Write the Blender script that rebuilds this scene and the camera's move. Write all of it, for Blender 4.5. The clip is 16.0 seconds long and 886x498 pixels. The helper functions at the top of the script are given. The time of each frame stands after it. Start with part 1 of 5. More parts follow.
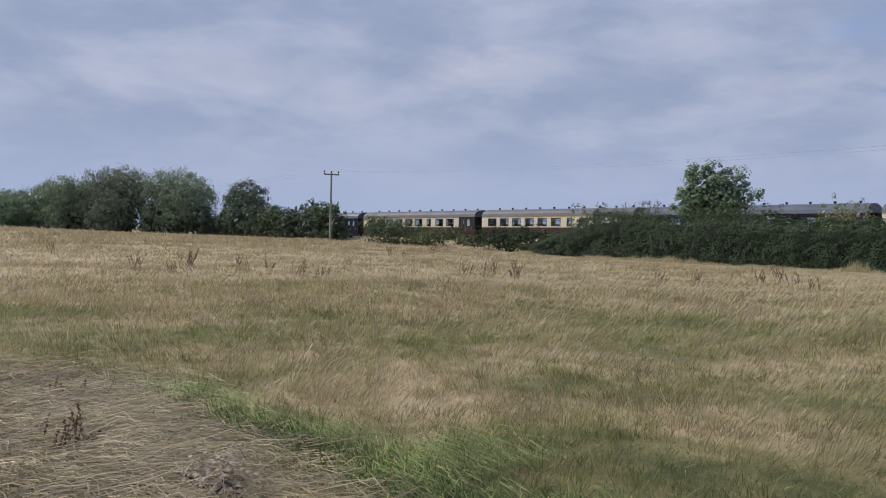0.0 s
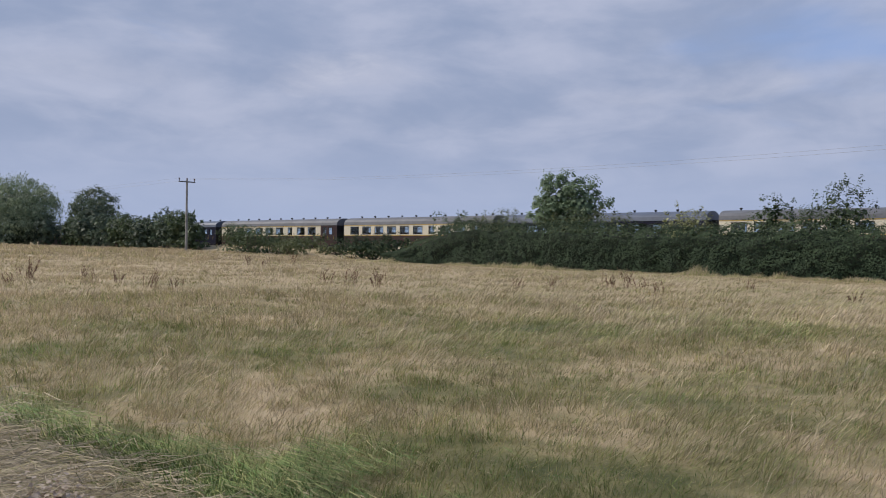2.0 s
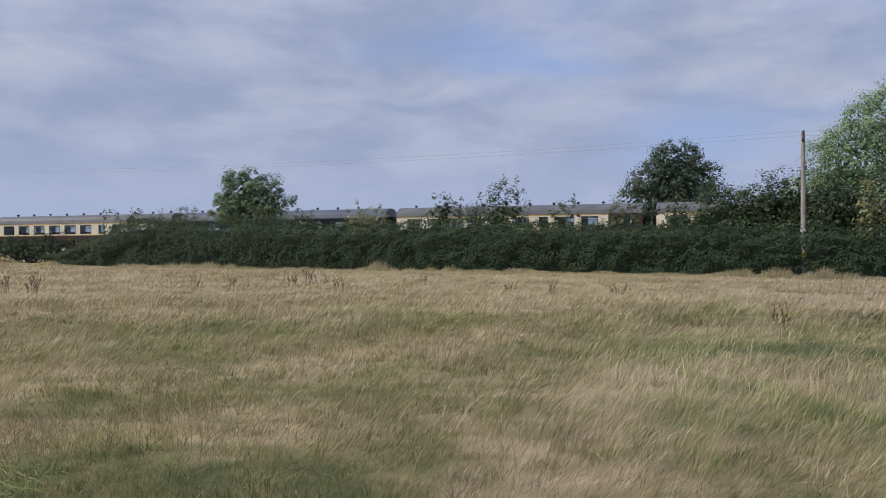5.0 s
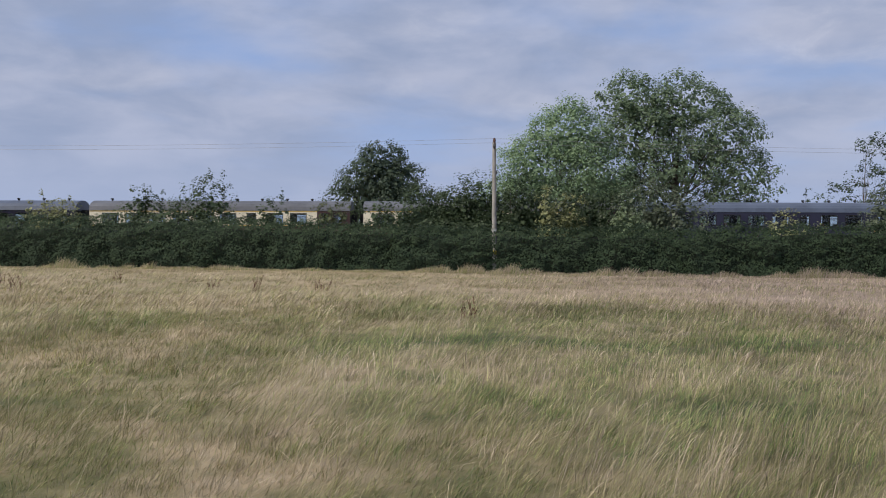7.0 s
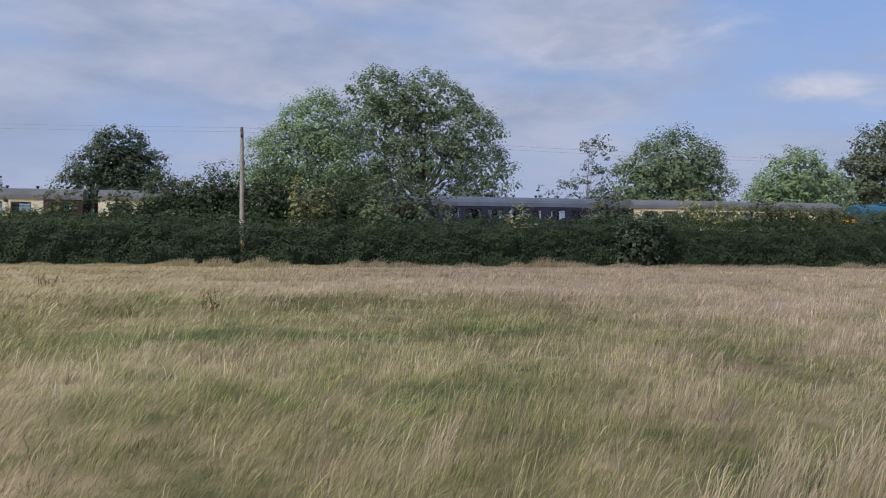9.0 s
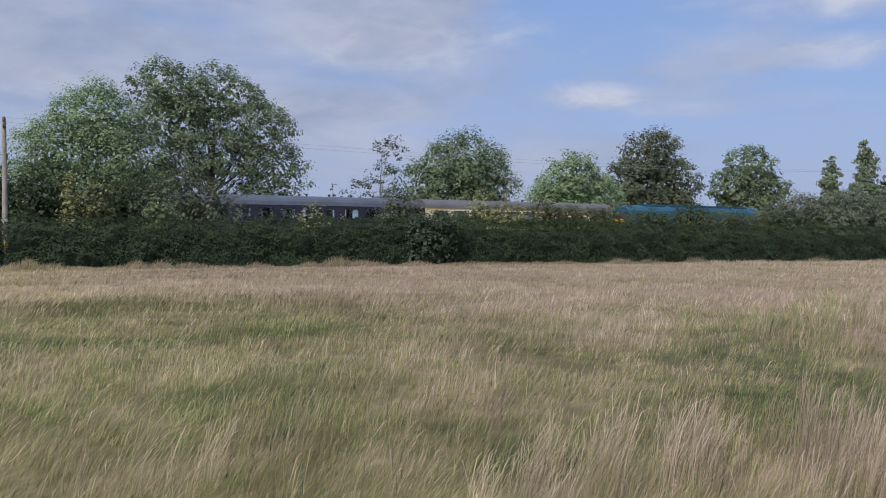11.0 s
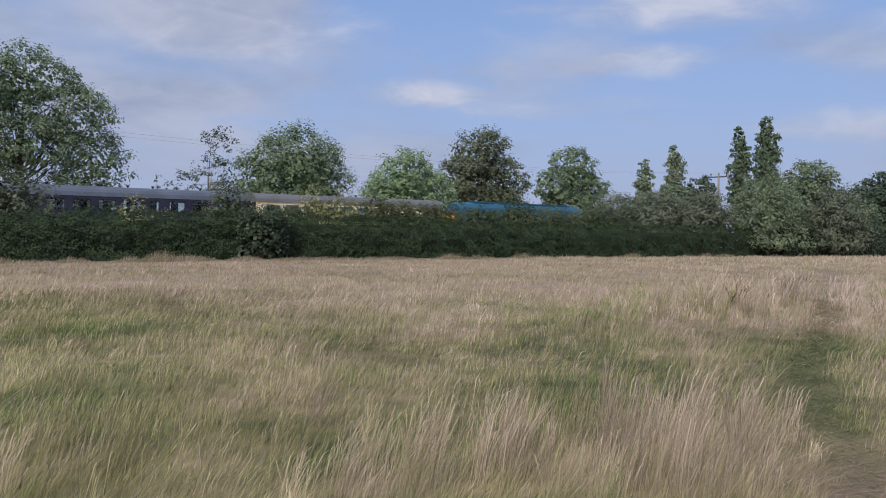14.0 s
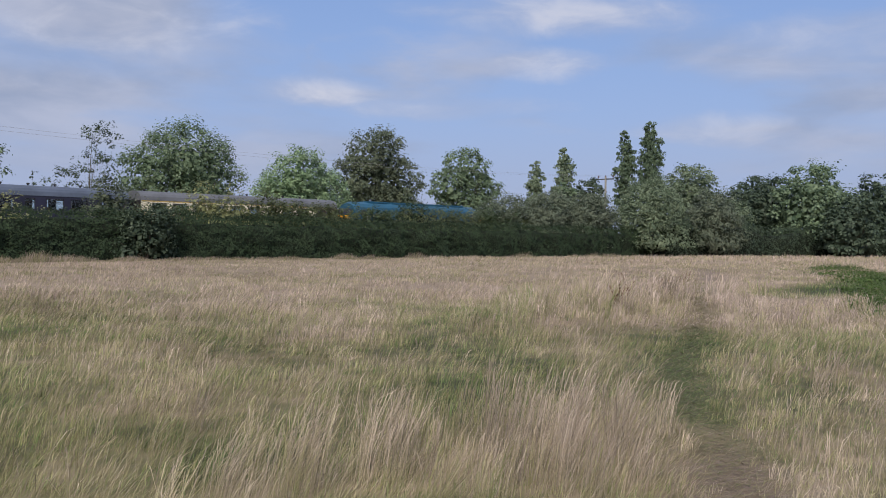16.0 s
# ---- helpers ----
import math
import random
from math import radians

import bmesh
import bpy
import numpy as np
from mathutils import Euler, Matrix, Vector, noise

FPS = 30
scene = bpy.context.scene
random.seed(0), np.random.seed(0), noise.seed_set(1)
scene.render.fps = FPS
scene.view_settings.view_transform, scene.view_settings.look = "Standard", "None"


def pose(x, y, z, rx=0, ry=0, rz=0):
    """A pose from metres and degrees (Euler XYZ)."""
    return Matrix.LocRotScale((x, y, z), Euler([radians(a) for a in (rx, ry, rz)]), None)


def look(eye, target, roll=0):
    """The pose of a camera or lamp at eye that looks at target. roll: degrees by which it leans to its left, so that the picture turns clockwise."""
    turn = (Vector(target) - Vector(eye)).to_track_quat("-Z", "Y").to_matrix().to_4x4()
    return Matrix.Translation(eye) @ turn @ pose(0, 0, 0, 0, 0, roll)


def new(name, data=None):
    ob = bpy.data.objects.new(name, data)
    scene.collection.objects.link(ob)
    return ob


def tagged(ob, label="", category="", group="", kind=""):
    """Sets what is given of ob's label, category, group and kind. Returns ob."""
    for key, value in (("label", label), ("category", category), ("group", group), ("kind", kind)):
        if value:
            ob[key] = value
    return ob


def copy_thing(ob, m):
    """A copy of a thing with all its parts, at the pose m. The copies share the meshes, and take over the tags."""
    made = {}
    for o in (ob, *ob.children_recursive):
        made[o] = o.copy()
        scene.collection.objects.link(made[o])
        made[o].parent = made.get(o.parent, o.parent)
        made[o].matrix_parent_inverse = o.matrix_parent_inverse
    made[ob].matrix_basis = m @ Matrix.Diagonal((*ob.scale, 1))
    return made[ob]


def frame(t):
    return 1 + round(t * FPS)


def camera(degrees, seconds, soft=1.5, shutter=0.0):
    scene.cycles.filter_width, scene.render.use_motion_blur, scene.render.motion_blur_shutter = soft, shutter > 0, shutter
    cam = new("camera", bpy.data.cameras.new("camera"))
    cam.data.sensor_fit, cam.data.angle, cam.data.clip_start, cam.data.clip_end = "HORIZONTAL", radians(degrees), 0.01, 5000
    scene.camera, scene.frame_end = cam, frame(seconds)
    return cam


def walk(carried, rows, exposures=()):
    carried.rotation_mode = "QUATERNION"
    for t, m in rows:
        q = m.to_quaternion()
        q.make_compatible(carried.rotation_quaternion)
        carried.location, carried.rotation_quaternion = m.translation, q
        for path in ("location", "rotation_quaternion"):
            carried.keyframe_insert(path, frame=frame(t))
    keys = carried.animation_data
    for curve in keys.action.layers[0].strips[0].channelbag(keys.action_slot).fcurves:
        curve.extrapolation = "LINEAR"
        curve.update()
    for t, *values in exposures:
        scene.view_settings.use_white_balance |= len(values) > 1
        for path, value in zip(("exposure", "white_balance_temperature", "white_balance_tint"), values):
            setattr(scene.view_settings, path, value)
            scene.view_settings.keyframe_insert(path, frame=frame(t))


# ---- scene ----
cam = camera(55.98, 16.0, soft=1.0)
EYE, LEVEL, ARM = 1.5, -0.6, 0.5  # eye height, levelling turn, radius of the swing round the body
# seconds, yaw, pitch, roll
ROWS = [
    (0.0, 53.40, -0.64, -1.20),
    (0.5, 51.65, -0.60, -1.09),
    (1.0, 49.25, -0.57, -0.96),
    (1.5, 46.59, -0.30, -0.81),
    (2.0, 44.03, 0.08, -0.72),
    (2.5, 41.42, 0.19, -0.42),
    (3.0, 38.92, 0.15, -0.35),
    (5.5, 17.06, -0.05, 0.21),
    (6.0, 11.42, -0.03, -0.08),
    (6.5, 7.52, -0.03, -0.03),
    (7.0, 3.05, -0.27, -0.04),
    (7.5, -1.42, -0.67, -0.12),
    (8.0, -5.37, -0.69, -0.02),
    (8.5, -9.52, -0.64, 0.01),
    (9.0, -13.83, -0.81, -0.06),
    (9.5, -18.29, -0.72, -0.07),
    (10.0, -22.05, -0.70, 0.00),
    (12.5, -33.96, -1.19, 0.11),
    (13.0, -35.73, -1.23, -0.03),
    (13.5, -37.50, -1.34, -0.11),
    (14.0, -39.18, -1.19, -0.29),
    (14.5, -41.45, -0.80, -0.42),
    (15.0, -43.42, -0.78, -0.40),
    (15.5, -45.05, -1.12, -0.43),
    (16.0, -46.40, -1.15, -0.44),
]
walk(cam, [(t, pose(0, 0, EYE, 0, LEVEL, 0) @ pose(-ARM * math.sin(radians(yaw)), ARM * math.cos(radians(yaw)), 0, 90 + pitch, roll, yaw))
           for t, yaw, pitch, roll in ROWS], exposures=[(0.0, 0.0), (16.0, 0.0)])

# ---- light ----
SUN_AZ, SUN_EL = radians(235), radians(42)  # compass-like turn from +y, clockwise; height
world = bpy.data.worlds.new("sky")
scene.world = world
world.use_nodes = True
wn, wl = world.node_tree.nodes, world.node_tree.links
wn.clear()


def wnode(kind, **kw):
    n = wn.new(kind)
    for k, v in kw.items():
        n.inputs[k].default_value = v
    return n


def wmath(op, a, b=None, c=None):
    n = wn.new("ShaderNodeMath")
    n.operation = op
    for i, v in enumerate((a, b, c)):
        if v is None:
            continue
        if isinstance(v, (int, float)):
            n.inputs[i].default_value = v
        else:
            wl.new(v, n.inputs[i])
    return n.outputs[0]


def wramp(value, stops):
    n = wn.new("ShaderNodeValToRGB")
    n.color_ramp.interpolation = "EASE"
    for i, (p, c) in enumerate(stops):
        e = n.color_ramp.elements[i] if i < 2 else n.color_ramp.elements.new(p)
        e.position, e.color = p, (*c, 1)
    wl.new(value, n.inputs[0])
    return n.outputs[0]


def wmix(fac, a, b):
    n = wn.new("ShaderNodeMix")
    n.data_type = "RGBA"
    for sock, v in ((n.inputs[0], fac), (n.inputs[6], a), (n.inputs[7], b)):
        if isinstance(v, tuple):
            sock.default_value = (*v, 1)
        elif isinstance(v, (int, float)):
            sock.default_value = v
        else:
            wl.new(v, sock)
    return n.outputs[2]


sky = wn.new("ShaderNodeTexSky")
sky.sky_type, sky.sun_disc = "NISHITA", False
sky.sun_elevation, sky.sun_rotation = SUN_EL, SUN_AZ
sky.air_density, sky.dust_density, sky.ozone_density = 1.0, 1.2, 2.0
way = wn.new("ShaderNodeTexCoord").outputs["Generated"]
sep = wn.new("ShaderNodeSeparateXYZ")
wl.new(way, sep.inputs[0])
up = wmath("MAXIMUM", sep.outputs[2], 0.0)
den = wmath("ADD", up, 0.11)
flat = wn.new("ShaderNodeCombineXYZ")
wl.new(wmath("DIVIDE", sep.outputs[0], den), flat.inputs[0])
wl.new(wmath("DIVIDE", sep.outputs[1], den), flat.inputs[1])


def wnoise(scale, detail, rough, offset):
    shift = wn.new("ShaderNodeVectorMath")
    shift.operation = "ADD"
    wl.new(flat.outputs[0], shift.inputs[0])
    shift.inputs[1].default_value = offset
    n = wnode("ShaderNodeTexNoise", Scale=scale, Detail=detail, Roughness=rough)
    wl.new(shift.outputs[0], n.inputs["Vector"])
    return n.outputs[0]


# turn to the left of +y and height, in degrees, unsettled a little so that the clouds' edges fray
yaw_deg = wmath("MULTIPLY", wmath("ARCTAN2", wmath("MULTIPLY", sep.outputs[0], -1.0), sep.outputs[1]), 57.2958)
el_deg = wmath("MULTIPLY", wmath("ARCSINE", sep.outputs[2]), 57.2958)
yaw_deg = wmath("ADD", yaw_deg, wmath("MULTIPLY_ADD", wnoise(0.9, 2, 0.5, (0.4, 8.1, 0)), 7.0, -3.5))
el_deg = wmath("ADD", el_deg, wmath("MULTIPLY_ADD", wnoise(1.1, 3, 0.5, (6.4, 2.2, 0)), 2.0, -1.0))

angular = wn.new("ShaderNodeCombineXYZ")
wl.new(wmath("MULTIPLY", yaw_deg, 0.16), angular.inputs[0])
wl.new(wmath("MULTIPLY", el_deg, 0.42), angular.inputs[1])
fray_noise = wnode("ShaderNodeTexNoise", Scale=1.0, Detail=7, Roughness=0.58, Distortion=0.4)
wl.new(angular.outputs[0], fray_noise.inputs["Vector"])
fray = fray_noise.outputs[0]


def cloud(yaw, el, wide, high, strength):
    """One cloud's cover: 1 in its middle, frayed to nothing at its rim; flatter below than above."""
    a = wmath("MULTIPLY_ADD", yaw_deg, 1 / wide, -yaw / wide)
    b = wmath("MULTIPLY_ADD", el_deg, 1 / high, -el / high)
    b = wmath("MAXIMUM", b, wmath("MULTIPLY", b, -1.25))
    g = wmath("SUBTRACT", 1.0, wmath("ADD", wmath("MULTIPLY", a, a), wmath("MULTIPLY", b, b)))
    g = wmath("ADD", g, wmath("MULTIPLY_ADD", fray, 3.6, -1.7))
    n = wn.new("ShaderNodeMapRange")
    n.interpolation_type = "SMOOTHSTEP"
    n.inputs["From Min"].default_value, n.inputs["From Max"].default_value = -1.0, 2.2
    n.inputs["To Max"].default_value = strength
    wl.new(g, n.inputs["Value"])
    return n.outputs[0]


def clouds(list_of):
    out = None
    for c in list_of:
        out = cloud(*c) if out is None else wmath("MAXIMUM", out, cloud(*c))
    return out


# broad grey deck with blue holes, thinner towards +x, and white heaps
deck = wnoise(0.62, 5, 0.52, (3.1, 7.7, 0))
deck = wmath("ADD", deck, wmath("MULTIPLY_ADD", sep.outputs[0], -0.20, 0.07))
holes = clouds([(59.0, 15.0, 7.0, 3.4, 0.22), (45.0, 9.2, 9.0, 1.3, 0.16), (24.0, 8.6, 9.0, 1.6, 0.1), (-15.0, 13.5, 6.0, 3.0, 0.1), (-38.0, 14.0, 8.0, 4.0, 0.25), (-58.0, 9.5, 12.0, 2.0, 0.18)])
deck = wmath("SUBTRACT", deck, holes)
deck_mask = wramp(deck, [(0.33, (0, 0, 0)), (0.60, (0.92, 0.92, 0.92))])
billow = wnode("ShaderNodeTexNoise", Scale=0.6, Detail=7, Roughness=0.55, Distortion=0.1)
wl.new(angular.outputs[0], billow.inputs["Vector"])
shade = wramp(billow.outputs[0], [(0.31, (0.298, 0.358, 0.512)), (0.72, (0.472, 0.508, 0.648))])
heaps = clouds([(53.2, 11.0, 3.4, 1.3, 0.75), (48.8, 11.4, 3.0, 1.2, 0.7), (33.0, 10.0, 3.6, 0.8, 0.5), (25.0, 10.4, 4.0, 0.9, 0.5), (66.0, 10.6, 5.0, 1.0, 0.4),
                (5.0, 14.8, 5.0, 1.2, 0.6), (6.0, 10.9, 4.2, 0.9, 0.55), (-1.7, 10.0, 4.0, 1.2, 0.6), (-8.0, 9.9, 2.6, 1.0, 0.7), (-18.0, 8.6, 3.4, 0.8, 0.75),
                (-25.0, 12.9, 9.5, 1.9, 0.85), (-37.9, 9.7, 3.6, 1.1, 1.0), (-45.5, 8.8, 6.4, 0.8, 0.65), (-52.0, 11.6, 5.6, 1.0, 0.8), (-54.5, 14.9, 9.0, 1.3, 0.9),
                (-35.5, 6.0, 6.0, 0.8, 0.5), (-64.5, 7.2, 5.0, 0.9, 0.7), (-69.0, 11.0, 4.4, 0.9, 0.6), (-75.0, 12.8, 9.0, 1.6, 0.6)])
heap_light = wramp(wmath("MULTIPLY_ADD", fray, 1.0, wmath("MULTIPLY", heaps, 0.25)), [(0.42, (0.43, 0.465, 0.60)), (0.9, (0.60, 0.62, 0.73))])
tone = wn.new("ShaderNodeVectorMath")
tone.operation = "SCALE"
wl.new(sky.outputs[0], tone.inputs[0])
tone.inputs[3].default_value = 0.13
haze = wramp(up, [(0.0, (0.8, 0.8, 0.8)), (0.30, (0.12, 0.12, 0.12))])
blue = wmix(haze, wmix(0.65, tone.outputs[0], (0.22, 0.355, 0.72)), (0.35, 0.44, 0.69))
col = wmix(deck_mask, blue, shade)
col = wmix(heaps, col, heap_light)
low = wramp(up, [(0.0, (1, 1, 1)), (0.16, (0, 0, 0))])
col = wmix(low, col, (0.38, 0.45, 0.64))
bg = wnode("ShaderNodeBackground", Strength=1.0)
wl.new(col, bg.inputs[0])
wl.new(bg.outputs[0], wn.new("ShaderNodeOutputWorld").inputs[0])

sun = new("sun", bpy.data.lights.new("sun", "SUN"))
sun.data.energy, sun.data.angle, sun.data.color = 3.9, radians(14), (1.0, 0.93, 0.84)
sun.matrix_basis = look((0, 0, 0), (-math.sin(SUN_AZ) * math.cos(SUN_EL), -math.cos(SUN_AZ) * math.cos(SUN_EL), -math.sin(SUN_EL)))

# ---- materials ----


def nodes_of(name):
    m = bpy.data.materials.new(name)
    m.use_nodes = True
    nt = m.node_tree
    return m, nt.nodes, nt.links, nt.nodes["Principled BSDF"]


def plain(name, colour, rough=0.6, metal=0.0, vary=0.25, scale=4.0, bump=0.0, grime=None):
    """Paint, wood or metal with two scales of variation; grime: a second colour in soft stains."""
    m, ns, ln, bsdf = nodes_of(name)
    tc = ns.new("ShaderNodeTexCoord").outputs["Object"]
    out = []
    for s, d in ((scale, 6), (scale * 9, 3)):
        n = ns.new("ShaderNodeTexNoise")
        n.inputs["Scale"].default_value, n.inputs["Detail"].default_value = s, d
        ln.new(tc, n.inputs["Vector"])
        out.append(n.outputs[0])
    ramp = ns.new("ShaderNodeValToRGB")
    lo = tuple(c * (1 - vary) for c in colour) if grime is None else grime
    ramp.color_ramp.elements[0].position, ramp.color_ramp.elements[0].color = 0.32, (*lo, 1)
    ramp.color_ramp.elements[1].position, ramp.color_ramp.elements[1].color = 0.62, (*colour, 1)
    mid = ns.new("ShaderNodeMath")
    mid.operation = "MULTIPLY_ADD"
    ln.new(out[1], mid.inputs[0])
    mid.inputs[1].default_value = 0.35
    sub = ns.new("ShaderNodeMath")
    sub.operation = "SUBTRACT"
    ln.new(out[0], sub.inputs[0])
    sub.inputs[1].default_value = 0.17
    ln.new(sub.outputs[0], mid.inputs[2])
    ln.new(mid.outputs[0], ramp.inputs[0])
    ln.new(ramp.outputs[0], bsdf.inputs["Base Color"])
    bsdf.inputs["Roughness"].default_value, bsdf.inputs["Metallic"].default_value = rough, metal
    if bump:
        b = ns.new("ShaderNodeBump")
        b.inputs["Strength"].default_value = bump
        b.inputs["Distance"].default_value = 0.02
        ln.new(out[1], b.inputs["Height"])
        ln.new(b.outputs[0], bsdf.inputs["Normal"])
    return m


def leafy(name, dark, light, scale=0.35, through_light=0.38, rough=0.55):
    """Leaves: a tone for each leaf, broad patches over the crown, some light passing through."""
    m, ns, ln, bsdf = nodes_of(name)
    isl = ns.new("ShaderNodeNewGeometry").outputs["Random Per Island"]
    tc = ns.new("ShaderNodeTexCoord").outputs["Object"]
    n = ns.new("ShaderNodeTexNoise")
    n.inputs["Scale"].default_value, n.inputs["Detail"].default_value, n.inputs["Roughness"].default_value = scale * 2.2, 5, 0.65
    ln.new(tc, n.inputs["Vector"])
    add = ns.new("ShaderNodeMath")
    add.operation = "MULTIPLY_ADD"
    ln.new(isl, add.inputs[0])
    add.inputs[1].default_value = 0.24
    ln.new(n.outputs[0], add.inputs[2])
    ramp = ns.new("ShaderNodeValToRGB")
    e = ramp.color_ramp.elements
    e[0].position, e[0].color = 0.34, (*dark, 1)
    e[1].position, e[1].color = 0.86, (*light, 1)
    ln.new(add.outputs[0], ramp.inputs[0])
    ln.new(ramp.outputs[0], bsdf.inputs["Base Color"])
    bsdf.inputs["Roughness"].default_value = rough
    bsdf.inputs["Specular IOR Level"].default_value = 0.35
    tr = ns.new("ShaderNodeBsdfTranslucent")
    ln.new(ramp.outputs[0], tr.inputs[0])
    mix = ns.new("ShaderNodeMixShader")
    mix.inputs[0].default_value = through_light
    ln.new(bsdf.outputs[0], mix.inputs[1])
    ln.new(tr.outputs[0], mix.inputs[2])
    ln.new(mix.outputs[0], ns["Material Output"].inputs[0])
    return m


def meadow(name, ground):
    """Grass and the earth under it: the layers 'dry' and 'bare' of the mesh carry green, straw and trodden places."""
    m, ns, ln, bsdf = nodes_of(name)
    tc = ns.new("ShaderNodeTexCoord").outputs["Object"]

    def tex(scale, detail):
        n = ns.new("ShaderNodeTexNoise")
        n.inputs["Scale"].default_value, n.inputs["Detail"].default_value = scale, detail
        ln.new(tc, n.inputs["Vector"])
        return n.outputs[0]

    def attr(key):
        a = ns.new("ShaderNodeAttribute")
        a.attribute_name = key
        return a.outputs["Fac"]

    def maths(op, a, b, c=None):
        n = ns.new("ShaderNodeMath")
        n.operation = op
        for i, v in enumerate((a, b, c)):
            if v is None:
                continue
            if isinstance(v, (int, float)):
                n.inputs[i].default_value = v
            else:
                ln.new(v, n.inputs[i])
        return n.outputs[0]

    ramp = ns.new("ShaderNodeValToRGB")
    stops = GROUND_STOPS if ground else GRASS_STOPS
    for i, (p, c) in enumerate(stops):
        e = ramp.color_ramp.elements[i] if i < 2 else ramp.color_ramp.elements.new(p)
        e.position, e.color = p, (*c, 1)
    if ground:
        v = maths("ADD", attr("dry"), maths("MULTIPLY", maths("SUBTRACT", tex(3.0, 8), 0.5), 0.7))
    else:
        isl = ns.new("ShaderNodeNewGeometry").outputs["Random Per Island"]
        v = maths("ADD", attr("dry"), maths("MULTIPLY", maths("SUBTRACT", isl, 0.5), 0.5))
    ln.new(v, ramp.inputs[0])
    mix = ns.new("ShaderNodeMix")
    mix.data_type = "RGBA"
    ln.new(attr("bare"), mix.inputs[0])
    base = ramp.outputs[0]
    if not ground:
        gain = ns.new("ShaderNodeVectorMath")
        gain.operation = "SCALE"
        ln.new(base, gain.inputs[0])
        ln.new(maths("MULTIPLY", attr("tone"), maths("MULTIPLY_ADD", maths("FRACT", maths("MULTIPLY", isl, 57.3), 0.0), 0.7, 0.65)), gain.inputs[3])
        base = gain.outputs[0]
    ln.new(base, mix.inputs[6])
    mix.inputs[7].default_value = (0.215, 0.165, 0.11, 1)
    # a paler, pinker grass grows towards +x
    place = ns.new("ShaderNodeSeparateXYZ")
    ln.new(tc, place.inputs[0])
    span = ns.new("ShaderNodeMapRange")
    span.inputs["From Min"].default_value, span.inputs["From Max"].default_value = -5.0, 9.0
    ln.new(place.outputs[0], span.inputs["Value"])
    tint = ns.new("ShaderNodeMix")
    tint.data_type, tint.blend_type = "RGBA", "MULTIPLY"
    ln.new(span.outputs[0], tint.inputs[0])
    ln.new(mix.outputs[2], tint.inputs[6])
    tint.inputs[7].default_value = (0.77, 0.74, 0.89, 1)
    mix = tint
    ln.new(mix.outputs[2], bsdf.inputs["Base Color"])
    bsdf.inputs["Roughness"].default_value = 0.75
    bsdf.inputs["Specular IOR Level"].default_value = 0.25
    if ground:
        b = ns.new("ShaderNodeBump")
        b.inputs["Strength"].default_value, b.inputs["Distance"].default_value = 0.6, 0.06
        ln.new(tex(14.0, 8), b.inputs["Height"])
        ln.new(b.outputs[0], bsdf.inputs["Normal"])
    else:
        tr = ns.new("ShaderNodeBsdfTranslucent")
        ln.new(mix.outputs[2], tr.inputs[0])
        ms = ns.new("ShaderNodeMixShader")
        ms.inputs[0].default_value = 0.2
        ln.new(bsdf.outputs[0], ms.inputs[1])
        ln.new(tr.outputs[0], ms.inputs[2])
        ln.new(ms.outputs[0], ns["Material Output"].inputs[0])
    return m


GRASS_STOPS = [(0.0, (0.12, 0.19, 0.06)), (0.26, (0.195, 0.235, 0.085)), (0.48, (0.315, 0.305, 0.133)), (0.74, (0.378, 0.322, 0.197)), (1.0, (0.475, 0.398, 0.288))]
# earth colours, the greener stops darkened for the shade between blades
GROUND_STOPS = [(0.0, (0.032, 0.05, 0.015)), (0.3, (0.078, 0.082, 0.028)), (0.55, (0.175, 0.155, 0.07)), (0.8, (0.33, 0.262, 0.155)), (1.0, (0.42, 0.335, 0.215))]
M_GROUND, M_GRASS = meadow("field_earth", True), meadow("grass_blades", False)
M_HEDGE = leafy("hedge_leaves", (0.014, 0.029, 0.014), (0.046, 0.075, 0.033), 0.5, 0.15, 0.8)
M_SHRUB = leafy("shrub_leaves", (0.03, 0.052, 0.027), (0.11, 0.15, 0.072), 0.5)
M_OLIVE = leafy("olive_leaves", (0.050, 0.068, 0.031), (0.160, 0.182, 0.083), 0.5)
M_YELLOW = leafy("yellowing_leaves", (0.15, 0.16, 0.075), (0.41, 0.42, 0.20), 0.7)
M_PALE = leafy("pale_green_leaves", (0.12, 0.165, 0.09), (0.30, 0.37, 0.21), 0.7)
M_TREE = leafy("tree_leaves", (0.079, 0.128, 0.074), (0.232, 0.306, 0.180), 0.3)
M_BRIGHT = leafy("ash_leaves", (0.120, 0.199, 0.110), (0.337, 0.446, 0.253), 0.3)
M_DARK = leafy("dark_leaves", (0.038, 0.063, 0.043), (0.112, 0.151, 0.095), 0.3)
M_BROWNISH = leafy("bronze_leaves", (0.063, 0.086, 0.054), (0.189, 0.221, 0.140), 0.3)
M_WILLOW = leafy("willow_leaves", (0.062, 0.100, 0.056), (0.288, 0.350, 0.225), 0.3)
M_SILVER = leafy("silver_willow_leaves", (0.055, 0.078, 0.051), (0.248, 0.285, 0.202), 0.4)
M_POPLAR = leafy("poplar_leaves", (0.061, 0.097, 0.061), (0.162, 0.223, 0.128), 0.4)
M_NETTLE = leafy("nettle_leaves", (0.034, 0.062, 0.02), (0.125, 0.19, 0.05), 0.8)
M_DOCK = leafy("dead_dock", (0.075, 0.042, 0.028), (0.24, 0.145, 0.095), 2.0, 0.1, 0.9)
M_THISTLE = leafy("thistle_down", (0.26, 0.20, 0.15), (0.50, 0.43, 0.36), 3.0, 0.2, 0.9)
M_BARK = plain("bark", (0.13, 0.11, 0.085), 0.95, 0, 0.5, 3.0, 0.8)
